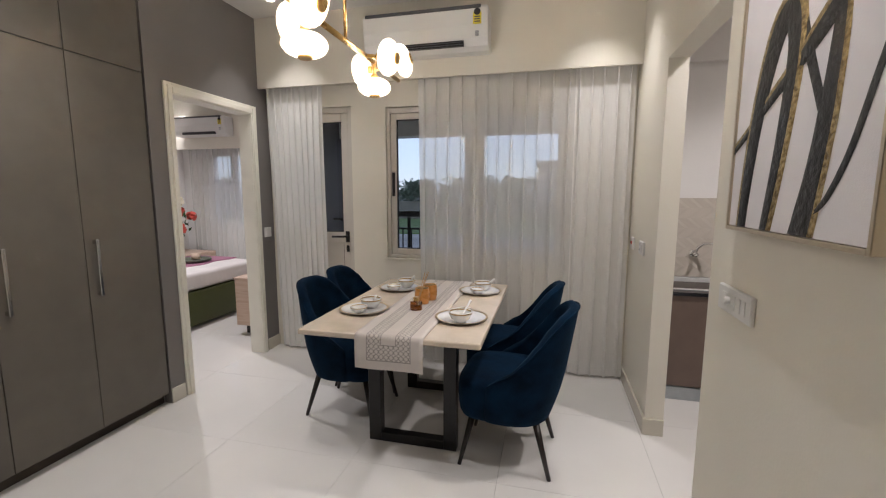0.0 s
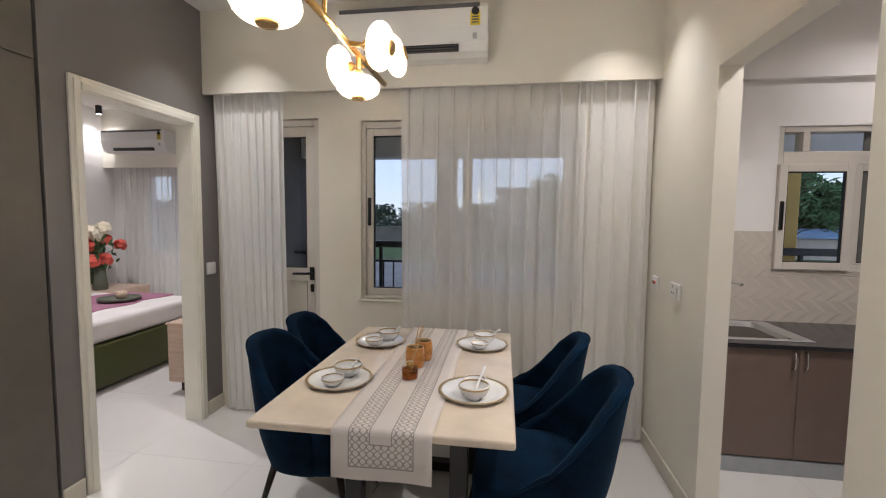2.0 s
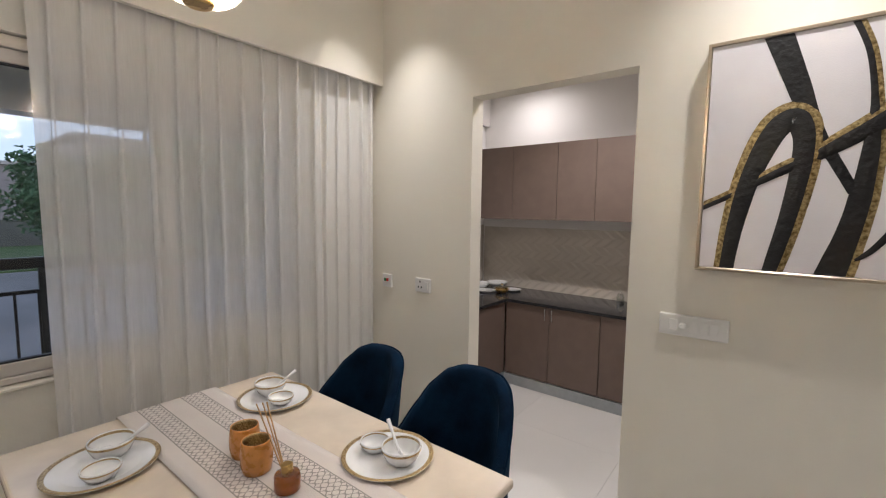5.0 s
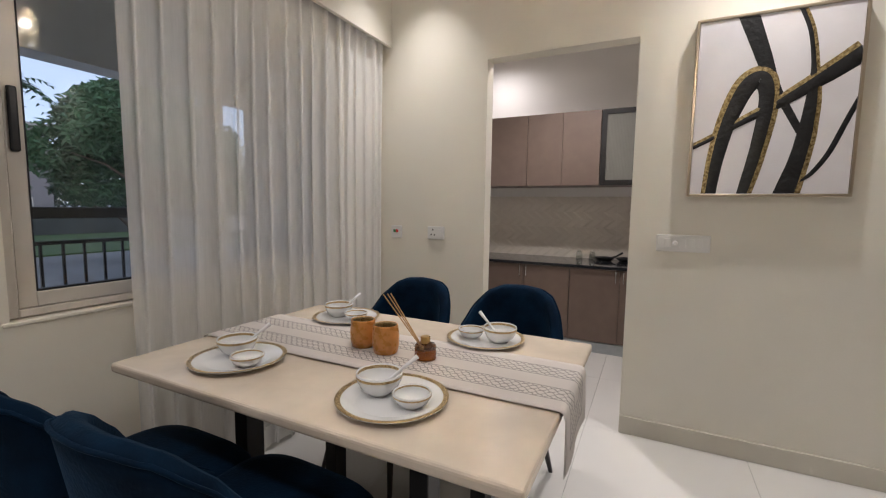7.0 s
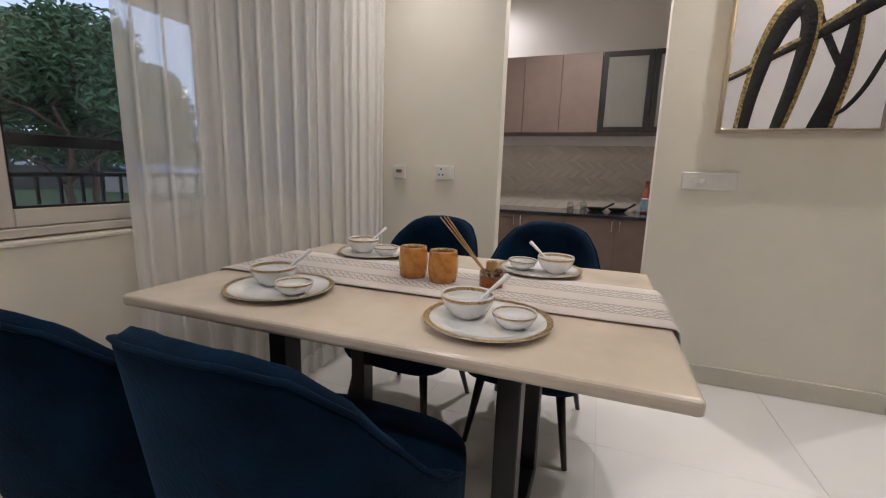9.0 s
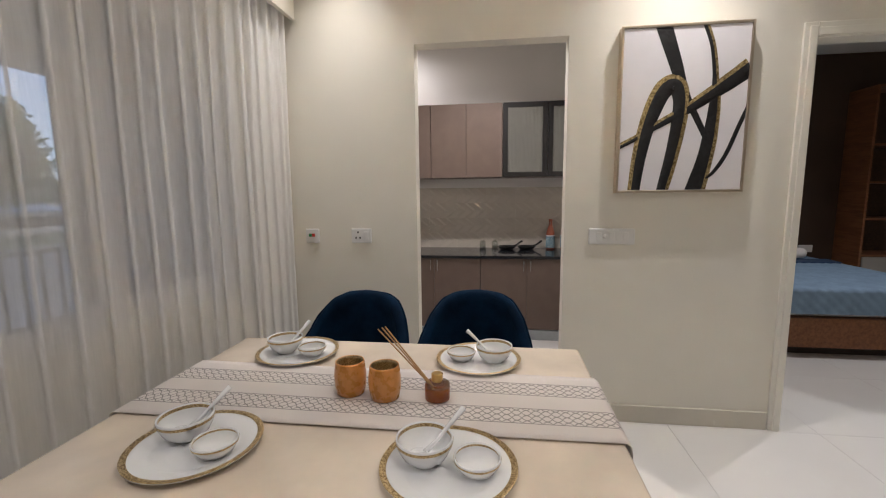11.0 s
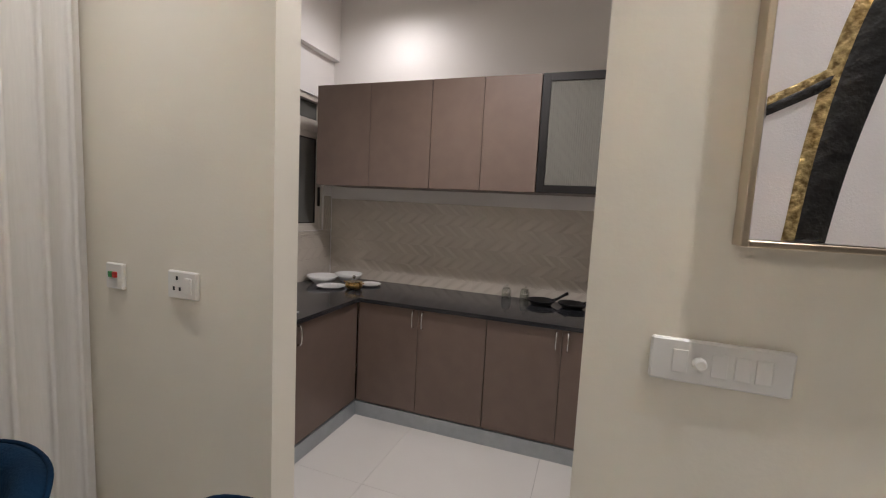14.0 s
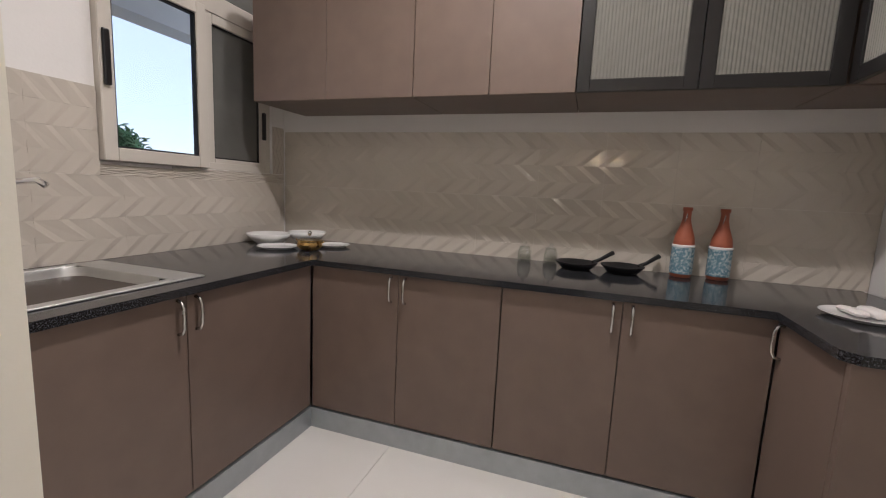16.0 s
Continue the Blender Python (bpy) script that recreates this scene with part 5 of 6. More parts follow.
sk = thing("kitchen_sink", 1.56, 3.94, CT1, "stainless steel kitchen sink set in the granite worktop", "sink")
rm = 0.04
part("rim", boxes([(SX0 - rm, SX0, SY0 - rm, SY1 + rm, CT1, CT1 + 0.006), (SX1, SX1 + 0.1, SY0 - rm, SY1 + rm, CT1, CT1 + 0.006),
                   (SX0, SX1, SY0 - rm, SY0, CT1, CT1 + 0.006), (SX0, SX1, SY1, SY1 + rm, CT1, CT1 + 0.006)], 0.002), SINKSTEEL, sk)
bm = bmesh.new()
levels = ((0.0, 0.0), (0.004, -0.01), (0.02, -0.13), (0.05, -0.155), (0.16, -0.16))
rings = []
for ins, dz in levels:
    x0, x1, y0, y1 = SX0 + ins, SX1 - ins, SY0 + ins, SY1 - ins
    rc = max(0.012, 0.06 - ins * 0.3)
    ring = []
    for cx, cy, a0 in ((x1 - rc, y1 - rc, 0), (x0 + rc, y1 - rc, 90), (x0 + rc, y0 + rc, 180), (x1 - rc, y0 + rc, 270)):
        for k in range(7):
            a = radians(a0 + 15 * k)
            ring.append(bm.verts.new((cx + rc * math.cos(a), cy + rc * math.sin(a), CT1 + 0.004 + dz)))
    rings.append(ring)
n = len(rings[0])
for a, b in zip(rings, rings[1:]):
    for i in range(n):
        bm.faces.new((a[i], b[i], b[(i + 1) % n], a[(i + 1) % n]))
bm.faces.new(rings[-1])
bmesh.ops.recalc_face_normals(bm, faces=bm.faces)
part("basin", bm, SINKSTEEL, sk, smooth=True)
part("drain", lathe([(0.04, 0), (0.04, 0.004), (0.03, 0.005)], 1.55, 3.95, CT1 - 0.155, 24), CHROME, sk)

tp = thing("wall_tap", 1.585, YK - 0.012, 1.0, "chrome wall-mounted tap with a raised spout above the sink", "tap")
part("flange", lathe([(0.028, 0), (0.028, 0.004), (0.018, 0.012)], 1.585, YK - 0.012, 0.985, 24, Matrix.Rotation(radians(90), 3, 'X')), CHROME, tp, smooth=False)
part("tap_body", tube([(1.585, YK - 0.012, 0.985), (1.585, YK - 0.09, 0.985)], 0.015, 14), CHROME, tp, smooth=True)
part("spout", tube([(1.585, YK - 0.07, 0.99), (1.6, YK - 0.08, 1.04), (1.63, YK - 0.12, 1.075), (1.67, YK - 0.2, 1.085), (1.68, YK - 0.22, 1.07)], 0.0105, 10), CHROME, tp, smooth=True)
part("tap_lever", tube([(1.585, YK - 0.09, 0.985), (1.585, YK - 0.125, 0.985), (1.565, YK - 0.13, 0.975)], 0.012, 12), CHROME, tp, smooth=True)


# wall cupboards
UX, UY, UZ0, UZ1 = 2.592, 1.752, 1.503, 2.174


def wall_unit(axis, edges, label, glass):
    lo, hi = min(edges), max(edges)
    if axis == 'x':
        t = thing("wall_cabinet", (UX + XB) / 2, (lo + hi) / 2, UZ0, label, "cabinet", "kitchen wall cabinets")
        f0, f1 = UX + 0.02, XB - 0.002

        def b(a0, a1, d0, d1, z0, z1, bev=0.0):
            return box(UX + d0, UX + d1, a0, a1, z0, z1, bev)
        D = f1 - UX
    else:
        t = thing("wall_cabinet", (lo + hi) / 2, (1.402 + UY) / 2, UZ0, label, "cabinet", "kitchen wall cabinets")

        def b(a0, a1, d0, d1, z0, z1, bev=0.0):
            return box(a0, a1, UY - d1, UY - d0, z0, z1, bev)
        D = UY - 1.402
    bm = b(lo + 0.001, hi - 0.001, 0.02, D, UZ0, UZ0 + 0.018)
    part("bottom", bm, LAMINATE, t)
    part("top", b(lo + 0.001, hi - 0.001, 0.02, D, UZ1 - 0.018, UZ1), LAMINATE, t)
    part("side", b(lo + 0.001, lo + 0.019, 0.02, D, UZ0 + 0.018, UZ1 - 0.018), LAMINATE, t)
    part("side", b(hi - 0.019, hi - 0.001, 0.02, D, UZ0 + 0.018, UZ1 - 0.018), LAMINATE, t)
    part("back", b(lo + 0.019, hi - 0.019, D - 0.01, D, UZ0 + 0.018, UZ1 - 0.018), WHITEPLASTIC if glass else CARCASS, t)
    es = sorted(edges)
    for a, c in zip(es, es[1:]):
        a, c = a + 0.0015, c - 0.0015
        if not glass:
            part("door", b(a, c, 0, 0.018, UZ0, UZ1, 0.0012), LAMINATE, t)
        else:
            w = 0.045
            bm = bmesh.new()
            for r in ((a, a + w, UZ0, UZ1), (c - w, c, UZ0, UZ1), (a + w, c - w, UZ0, UZ0 + w), (a + w, c - w, UZ1 - w, UZ1)):
                tmp = b(r[0], r[1], 0, 0.018, r[2], r[3], 0.0012)
                me = bpy.data.meshes.new("tmp")
                tmp.to_mesh(me)
                tmp.free()
                bm.from_mesh(me)
                bpy.data.meshes.remove(me)
            d = part("door_frame", bm, BLACKMETAL, t, "black aluminium door frame")
            nf = 26
            bm = bmesh.new()
            cols = []
            for k in range(nf * 4 + 1):
                s = k / (nf * 4)
                bulge = 0.0025 * abs(math.sin(math.pi * k / 4))
                p = a + w + (c - a - 2 * w) * s
                if axis == 'x':
                    cols.append([bm.verts.new((UX + 0.008 - bulge, p, z)) for z in (UZ0 + w, UZ1 - w)])
                else:
                    cols.append([bm.verts.new((p, UY - 0.008 + bulge, z)) for z in (UZ0 + w, UZ1 - w)])
            for q0, q1 in zip(cols, cols[1:]):
                bm.faces.new((q0[0], q1[0], q1[1], q0[1]))
            part("fluted_pane", bm, FLUTED, d, "fluted frosted glass", smooth=True)
    return t


wall_unit('x', [4.097, 3.682, 3.25], "brown laminate wall cabinet with two doors", False)
wall_unit('x', [3.248, 2.915, 2.579], "brown laminate wall cabinet with two doors", False)
wall_unit('x', [2.577, 2.17, 1.755], "wall cabinet with black-framed fluted glass doors", True)
wall_unit('y', [2.588, 2.19], "wall cabinet with a black-framed fluted glass door", True)
solid("corner_carcass", box(UX + 0.021, XB - 0.002, 1.402, UY + 0.001, UZ0, UZ1), LAMINATE, "brown laminate corner of the wall cabinets", "cabinet")

# things on the worktop
Z = CT1 + 0.0005


def dish(name, x, y, z, R, H, label, category, base=0.55):
    t = lathe([(R * base, 0), (R * base, 0.003), (R * 0.85, H * 0.55), (R, H), (R - 0.003, H), (R * 0.82, H * 0.6), (R * base * 0.9, 0.006), (0, 0.006)], x, y, z, 44)
    return solid(name, t, PORCELAIN, label, category, smooth=True)


dish("serving_bowl", 2.70, 4.105, Z, 0.115, 0.055, "white porcelain serving bowl on the granite worktop", "bowl")
dish("serving_bowl", 2.865, 3.985, Z, 0.105, 0.06, "white porcelain bowl beside the brass pot", "bowl")
dish("side_plate", 2.585, 3.95, Z, 0.10, 0.014, "flat white side plate on the worktop", "plate", 0.7)
dish("side_plate", 2.80, 3.765, Z, 0.085, 0.014, "small white plate beside the brass pot", "plate", 0.7)
pot = thing("serving_pot", 2.625, 3.79, Z, "small polished brass handi pot with a glass lid", "pot")
part("pot_body", lathe([(0.03, 0), (0.045, 0.004), (0.062, 0.02), (0.06, 0.038), (0.055, 0.045), (0.062, 0.05), (0.058, 0.052), (0.0, 0.047)], 2.625, 3.79, Z, 32), BRASS, pot, smooth=True)
part("lid", lathe([(0.055, 0.052), (0.045, 0.064), (0.02, 0.071), (0.006, 0.073)], 2.625, 3.79, Z, 28), JARGLASS, pot, "clear glass lid", smooth=True)
part("lid_knob", lathe([(0.004, 0.072), (0.011, 0.082), (0.011, 0.09), (0.004, 0.095)], 2.625, 3.79, Z, 16), STEEL, pot, smooth=True)
for s in (-1, 1):
    part("pot_handle", tube([(2.625, 3.79 + s * 0.058, Z + 0.04), (2.625, 3.79 + s * 0.08, Z + 0.045), (2.625, 3.79 + s * 0.078, Z + 0.052)], 0.004, 6), BRASS, pot, smooth=True)


def jar(x, y):
    t = thing("spice_jar", x, y, Z, "small clear glass jar with a glass stopper", "jar", "spice jars on the worktop")
    part("jar_body", lathe([(0.03, 0), (0.034, 0.004), (0.034, 0.05), (0.026, 0.066), (0.028, 0.072), (0.025, 0.072), (0.023, 0.065), (0.031, 0.049), (0.031, 0.007), (0, 0.006)], x, y, Z, 24), JARGLASS, t, smooth=True)
    part("stopper", lathe([(0.02, 0.066), (0.024, 0.073), (0.024, 0.076), (0.006, 0.08), (0.012, 0.09), (0.01, 0.096)], x, y, Z, 18), JARGLASS, t, "clear glass stopper", smooth=True)


jar(2.94, 2.772)
jar(2.95, 2.648)


def pan(x, y, ang):
    t = thing("cast_iron_pan", x, y, Z, "small black cast iron pan with an upturned handle", "pan", "cast iron pans on the worktop")
    part("pan_body", lathe([(0.055, 0), (0.065, 0.004), (0.09, 0.03), (0.092, 0.034), (0.086, 0.034), (0.062, 0.008), (0, 0.007)], x, y, Z, 36), CASTIRON, t, smooth=True)
    d = Vector((math.cos(radians(ang)), math.sin(radians(ang)), 0))
    c = Vector((x, y, Z))
    part("pan_handle", tube([c + d * 0.08 + Vector((0, 0, 0.028)), c + d * 0.12 + Vector((0, 0, 0.042)), c + d * 0.165 + Vector((0, 0, 0.066)), c + d * 0.185 + Vector((0, 0, 0.075))], [0.01, 0.0085, 0.01, 0.012], 8), CASTIRON, t, smooth=True)


pan(2.86, 2.525, -58)
pan(2.87, 2.33, -58)


def bottle(x, y):
    t = thing("painted_bottle", x, y, Z, "terracotta painted glass bottle with a blue woven wrap", "bottle", "painted bottles on the worktop")
    body = part("bottle_body", lathe([(0.036, 0), (0.042, 0.004), (0.042, 0.145), (0.038, 0.175), (0.022, 0.225), (0.0165, 0.25), (0.0155, 0.285), (0.019, 0.288), (0.019, 0.302), (0.0, 0.302)], x, y, Z, 32), TERRACOTTA, t, smooth=True)
    part("wrap", lathe([(0.0425, 0.015), (0.0445, 0.018), (0.0445, 0.13), (0.0425, 0.134)], x, y, Z, 36), BLUEWRAP, t, "blue and white woven wrap", smooth=False)
    part("wrap_edge", lathe([(0.0435, 0.13), (0.046, 0.134), (0.0455, 0.14), (0.0425, 0.142)], x, y, Z, 36), PORCELAIN, t, "white frayed edge", smooth=True)
    part("wire_clasp", tube([(x - 0.017, y, Z + 0.255), (x - 0.021, y + 0.004, Z + 0.275), (x - 0.022, y + 0.008, Z + 0.25), (x - 0.019, y + 0.01, Z + 0.238)], 0.0015, 5), STEEL, t)


bottle(2.925, 2.09)
bottle(2.942, 1.945)
dish("side_plate", 2.44, 1.68, Z, 0.11, 0.014, "white plate with folded napkin on the worktop", "plate", 0.7)
nap = bmesh.new()
add_box(nap, 2.38, 2.49, 1.64, 1.685, Z + 0.012, Z + 0.036, 0.01, 2)
add_box(nap, 2.39, 2.50, 1.69, 1.73, Z + 0.012, Z + 0.03, 0.01, 2)
for v in nap.verts:
    v.co.z += 0.006 * noise.noise(v.co * 18)
solid("folded_napkin", nap, SHEET, "pale folded napkins lying on a plate", "napkin", smooth=True)

# ---- bedroom seen through the grey wall's doorway ----
bd = thing("double_bed", -4.36, 4.45, 0, "olive leatherette bed with white linen", "bed")
part("base", box(-5.40, -3.25, 3.55, 5.25, 0.03, 0.40, 0.012, 2), GREENLEATHER, bd, "olive leatherette base")
bm = box(-5.40, -3.28, 3.57, 5.23, 0.402, 0.60, 0.05, 4)
part("mattress", bm, SHEET, bd, "white linen mattress", smooth=True)
part("headboard", box(-5.478, -5.402, 3.3, 6.1, 0.03, 1.2, 0.01, 2), GREENLEATHER, bd, "dark olive padded headboard")
bm = bmesh.new()
n = 24
vv = []
for i in range(n + 1):
    row = []
    for j in range(11):
        y = 3.56 + (5.24 - 3.56) * i / n
        x = -4.35 + 0.72 * j / 10 + 0.03 * math.sin(i * 0.9)
        row.append(bm.verts.new((x, y, 0.609 + 0.005 * noise.noise((x * 9, y * 9, 1)))))
    vv.append(row)
for a, b in zip(vv, vv[1:]):
    for j in range(10):
        bm.faces.new((a[j], b[j], b[j + 1], a[j + 1]))
th = solid("bed_throw", bm, MAUVE, "mauve woven throw spread across the bed", "throw", smooth=True)
md = th.modifiers.new("thickness", 'SOLIDIFY')
md.thickness, md.offset = 0.012, 1
tr = thing("serving_tray", -3.85, 4.78, 0.622, "round dark tray on the bed throw", "tray")
part("tray_body", lathe([(0.17, 0), (0.185, 0.004), (0.19, 0.026), (0.182, 0.026), (0.176, 0.01), (0, 0.009)], -3.85, 4.78, 0.622, 36), VASEMAT, tr, smooth=True)
solid("tray_cup", lathe([(0.035, 0), (0.05, 0.01), (0.052, 0.075), (0.048, 0.075), (0.045, 0.014), (0, 0.012)], -3.85, 4.8, 0.632, 24), PALEWOOD, "pale wooden cup on the tray", "cup", smooth=True)
ns = thing("nightstand", -5.05, 5.68, 0, "pale wood nightstand beside the bed", "nightstand")
part("body", box(-5.40, -4.68, 5.36, 6.05, 0.12, 0.56, 0.004), PALEWOOD, ns)
part("drawer", box(-4.68, -4.665, 5.38, 6.03, 0.14, 0.54, 0.002), PALEWOOD, ns)
for x in (-5.35, -4.74):
    for y in (5.42, 5.99):
        part("leg", rod((x, y, 0), (x, y, 0.12), 0.015, 0.02), DARKLEG, ns)
VX, VY = -4.92, 5.56
vs_ = thing("flower_vase", VX, VY, 0.5605, "grey-green vase with coral and white flowers", "vase")
part("vase_body", lathe([(0.075, 0), (0.08, 0.004), (0.07, 0.14), (0.05, 0.24), (0.055, 0.25), (0.045, 0.25), (0.04, 0.24), (0, 0.2)], VX, VY, 0.5605, 24), VASEMAT, vs_, smooth=True)
rnd = random.Random(4)


def bloom(parent, c, R, material, name):
    bm = bmesh.new()
    for k in range(34):
        a, e = rnd.uniform(0, 6.28), rnd.uniform(-0.5, 1.5)
        d = Vector((math.cos(a) * math.cos(e), math.sin(a) * math.cos(e), math.sin(e)))
        q = d.to_track_quat('Z', 'Y').to_matrix()
        s = R * rnd.uniform(0.35, 0.6)
        o = c + d * R * rnd.uniform(0.5, 0.95)
        vs = [bm.verts.new(o + q @ Vector((s * px, s * py, -0.25 * s * (px * px + py * py)))) for px, py in ((-0.6, -0.8), (0.6, -0.8), (0.9, 0.3), (0, 0.9), (-0.9, 0.3))]
        bm.faces.new(vs)
    part(name, bm, material, parent)


for dx, dy, dz, R, m_ in ((0.02, -0.12, 0.36, 0.085, CORAL), (0.05, 0.04, 0.38, 0.08, CORAL), (0.1, 0.2, 0.55, 0.07, CORAL), (-0.02, -0.14, 0.56, 0.08, CORAL), (0.0, 0.1, 0.62, 0.07, CORAL),
                          (0.0, -0.1, 0.72, 0.09, WHITEPETAL), (0.02, 0.05, 0.76, 0.085, WHITEPETAL), (-0.03, -0.02, 0.66, 0.08, WHITEPETAL), (0.03, -0.32, 0.52, 0.07, WHITEPETAL), (-0.02, 0.12, 0.8, 0.05, WHITEPETAL)):
    bloom(vs_, Vector((VX + dx, VY + dy, 0.56 + dz)), R * 1.22, m_, "flower")
bm = bmesh.new()
for k in range(70):
    d = Vector((rnd.gauss(0, 0.1), rnd.gauss(0, 0.15), rnd.uniform(0.24, 0.66)))
    o = Vector((VX, VY, 0.56)) + d
    q = Euler((rnd.uniform(0, 6), rnd.uniform(0, 6), rnd.uniform(0, 6))).to_matrix()
    bm.faces.new([bm.verts.new(o + q @ Vector(p)) for p in ((-0.05, 0, 0), (0, 0.02, 0.006), (0.05, 0, 0), (0, -0.02, 0.006))])
part("leaves", bm, LEAFMAT, vs_, "dark green leaves")
ds = thing("dresser", -2.46, 4.6, 0, "low blush wood dresser on short dark legs", "dresser")
part("body", box(-2.68, -2.215, 4.07, 5.2, 0.10, 0.585, 0.004), PALEWOOD, ds)
part("top", box(-2.69, -2.215, 4.06, 5.21, 0.585, 0.603, 0.003), PALEWOOD, ds)
for y in (4.16, 5.1):
    part("leg", box(-2.62, -2.575, y - 0.02, y + 0.02, 0, 0.1), DARKLEG, ds)
    part("leg", box(-2.30, -2.255, y - 0.02, y + 0.02, 0, 0.1), DARKLEG, ds)
t, b = wall_plate("wall_socket", 'x', -5.402, 1, 5.42, 0.80, 0.2, 0.09, "white sockets on the green headboard panel", "socket")
part("rocker", b(-0.07, -0.03, -0.02, 0.02, 0.011, 0.0128, 0.001), WHITEPLASTIC, t)

# ---- bedroom seen through the cream wall's doorway ----
b2 = thing("double_bed", 3.3, -0.2, 0, "red-brown wooden bed with a blue quilt", "bed")
part("base", box(2.2, 4.30, -1.0, 0.65, 0.09, 0.335, 0.006, 2), REDWOOD, b2, "red-brown wooden base")
part("plinth", box(2.32, 4.25, -0.92, 0.57, 0.0, 0.09), CARCASS, b2)
part("mattress", box(2.23, 4.30, -0.98, 0.63, 0.336, 0.56, 0.04, 3), SHEET, b2, smooth=True)
part("headboard", box(4.31, 4.385, -1.02, 0.67, 0.0, 1.05, 0.01, 2), DARKWOOD, b2, "dark walnut headboard")
bm = bmesh.new()
NX, NY = 120, 120
rows_ = []
for i in range(NX + 1):
    u = i / NX
    s = 2.12 * u
    x = 2.205 + max(0.0, s - 0.2) if s > 0.2 else 2.205
    zb = 0.37 + min(s, 0.2) + 0.0
    rr_ = []
    for j in range(NY + 1):
        y = -1.0 + 1.65 * j / NY
        puff = 0.011 * abs(math.sin((s + y) * math.pi / 0.085)) ** 0.6 * abs(math.sin((s - y) * math.pi / 0.085)) ** 0.6
        if s > 0.2:
            rr_.append(bm.verts.new((x, y, zb + puff)))
        else:
            rr_.append(bm.verts.new((x - puff - 0.004, y, zb)))
    rows_.append(rr_)
for a, b in zip(rows_, rows_[1:]):
    for j in range(NY):
        bm.faces.new((a[j], a[j + 1], b[j + 1], b[j]))
bmesh.ops.recalc_face_normals(bm, faces=bm.faces)
solid("quilt", bm, QUILT, "quilted light blue bedspread over the wooden bed", "quilt", smooth=True)
pw = box(3.75, 4.28, -0.85, -0.2, 0.585, 0.70, 0.055, 4)
solid("pillow", pw, SHEET, "white pillow at the head of the bed", "pillow", smooth=True)
pw = box(3.75, 4.28, -0.1, 0.55, 0.585, 0.70, 0.055, 4)
solid("pillow", pw, SHEET, "white pillow at the head of the bed", "pillow", smooth=True)
solid("bed_runner", box(3.5, 3.72, -1.005, 0.655, 0.572, 0.592, 0.006), NAVYTRIM, "navy folded band across the quilt", "throw")
t, b = wall_plate("wall_socket", 'x', 4.4, -1, -1.22, 0.62, 0.16, 0.09, "white socket plate on the brown wall", "socket")
part("rocker", b(-0.03, 0.03, -0.024, 0.024, 0.011, 0.0128, 0.001), WHITEPLASTIC, t)
sh_ = thing("shelf_unit", 4.2, -2.1, 0, "dark wooden open shelf unit with a pale drawer below", "shelf")
part("side", box(4.0, 4.4, -1.56, -1.535, 0, 2.5, 0.002), REDWOOD, sh_)
part("side", box(4.0, 4.4, -2.59, -2.565, 0, 2.5, 0.002), REDWOOD, sh_)
part("back", box(4.385, 4.4, -2.565, -1.56, 0, 2.5), DARKWOOD, sh_)
for z in (0.58, 1.0, 1.42, 1.84, 2.48):
    part("shelf", box(4.0, 4.385, -2.565, -1.56, z, z + 0.022, 0.001), REDWOOD, sh_)
part("drawer", box(3.985, 4.0, -2.56, -1.565, 0.1, 0.575, 0.002), mat("pale_grey_drawer", (0.35, 0.33, 0.3), 0.4), sh_, "pale grey drawer front")

# ---- outside: trees, buildings ----


def leaf_crown(bm, c, rx, rz, count, size, rnd_):
    lobes = []
    for _ in range(16):
        a, e = rnd_.uniform(0, 6.283), rnd_.uniform(-0.6, 1.3)
        rr = rnd_.uniform(0.45, 0.95)
        lobes.append((c + Vector((rx * rr * math.cos(a) * math.cos(e), rx * rr * math.sin(a) * math.cos(e), rz * rr * math.sin(e))), rnd_.uniform(0.25, 0.42) * rx))
    for _ in range(count):
        o, R = rnd_.choice(lobes)
        d = Vector((rnd_.gauss(0, 1), rnd_.gauss(0, 1), rnd_.gauss(0, 1))).normalized()
        p = o + d * R * rnd_.uniform(0.55, 1.05)
        q = Euler((rnd_.uniform(-0.9, 0.9), rnd_.uniform(-0.9, 0.9), rnd_.uniform(0, 6.3))).to_matrix()
        s = size * rnd_.uniform(0.6, 1.3)
        vs = [bm.verts.new(p + q @ Vector((s * a, s * b, s * h))) for a, b, h in ((-1, 0, -0.2), (-0.2, 0.36, 0.05), (1, 0, -0.25), (-0.2, -0.36, 0.05))]
        bm.faces.new(vs)


def tree(x, y, h, rx, count, size, seed, label):
    rnd_ = random.Random(seed)
    t = thing("tree", x, y, GZ, label, "tree", "trees outside")
    pts = [Vector((x + 0.1 * k * rnd_.uniform(-0.5, 0.5), y + 0.1 * k * rnd_.uniform(-0.5, 0.5), GZ + h * 0.6 * k / 5)) for k in range(6)]
    tr_ = part("trunk", tube(pts, [0.022 * h * (1 - 0.13 * k) for k in range(6)], 10), BARK, t, smooth=True)
    for k in range(7):
        a = rnd_.uniform(0, 6.28)
        s = pts[2 + k % 4]
        e = s + Vector((rx * 0.6 * math.cos(a), rx * 0.6 * math.sin(a), h * rnd_.uniform(0.12, 0.3)))
        part("limb", tube([s, (s + e) / 2 + Vector((0, 0, 0.15)), e], [0.009 * h, 0.006 * h, 0.002 * h], 6), BARK, tr_, smooth=True)
    bm = bmesh.new()
    leaf_crown(bm, Vector((x, y, GZ + h * 0.62)), rx, h * 0.4, count, size, rnd_)
    part("crown", bm, FOLIAGE, t, "dense green leaves")
    return t


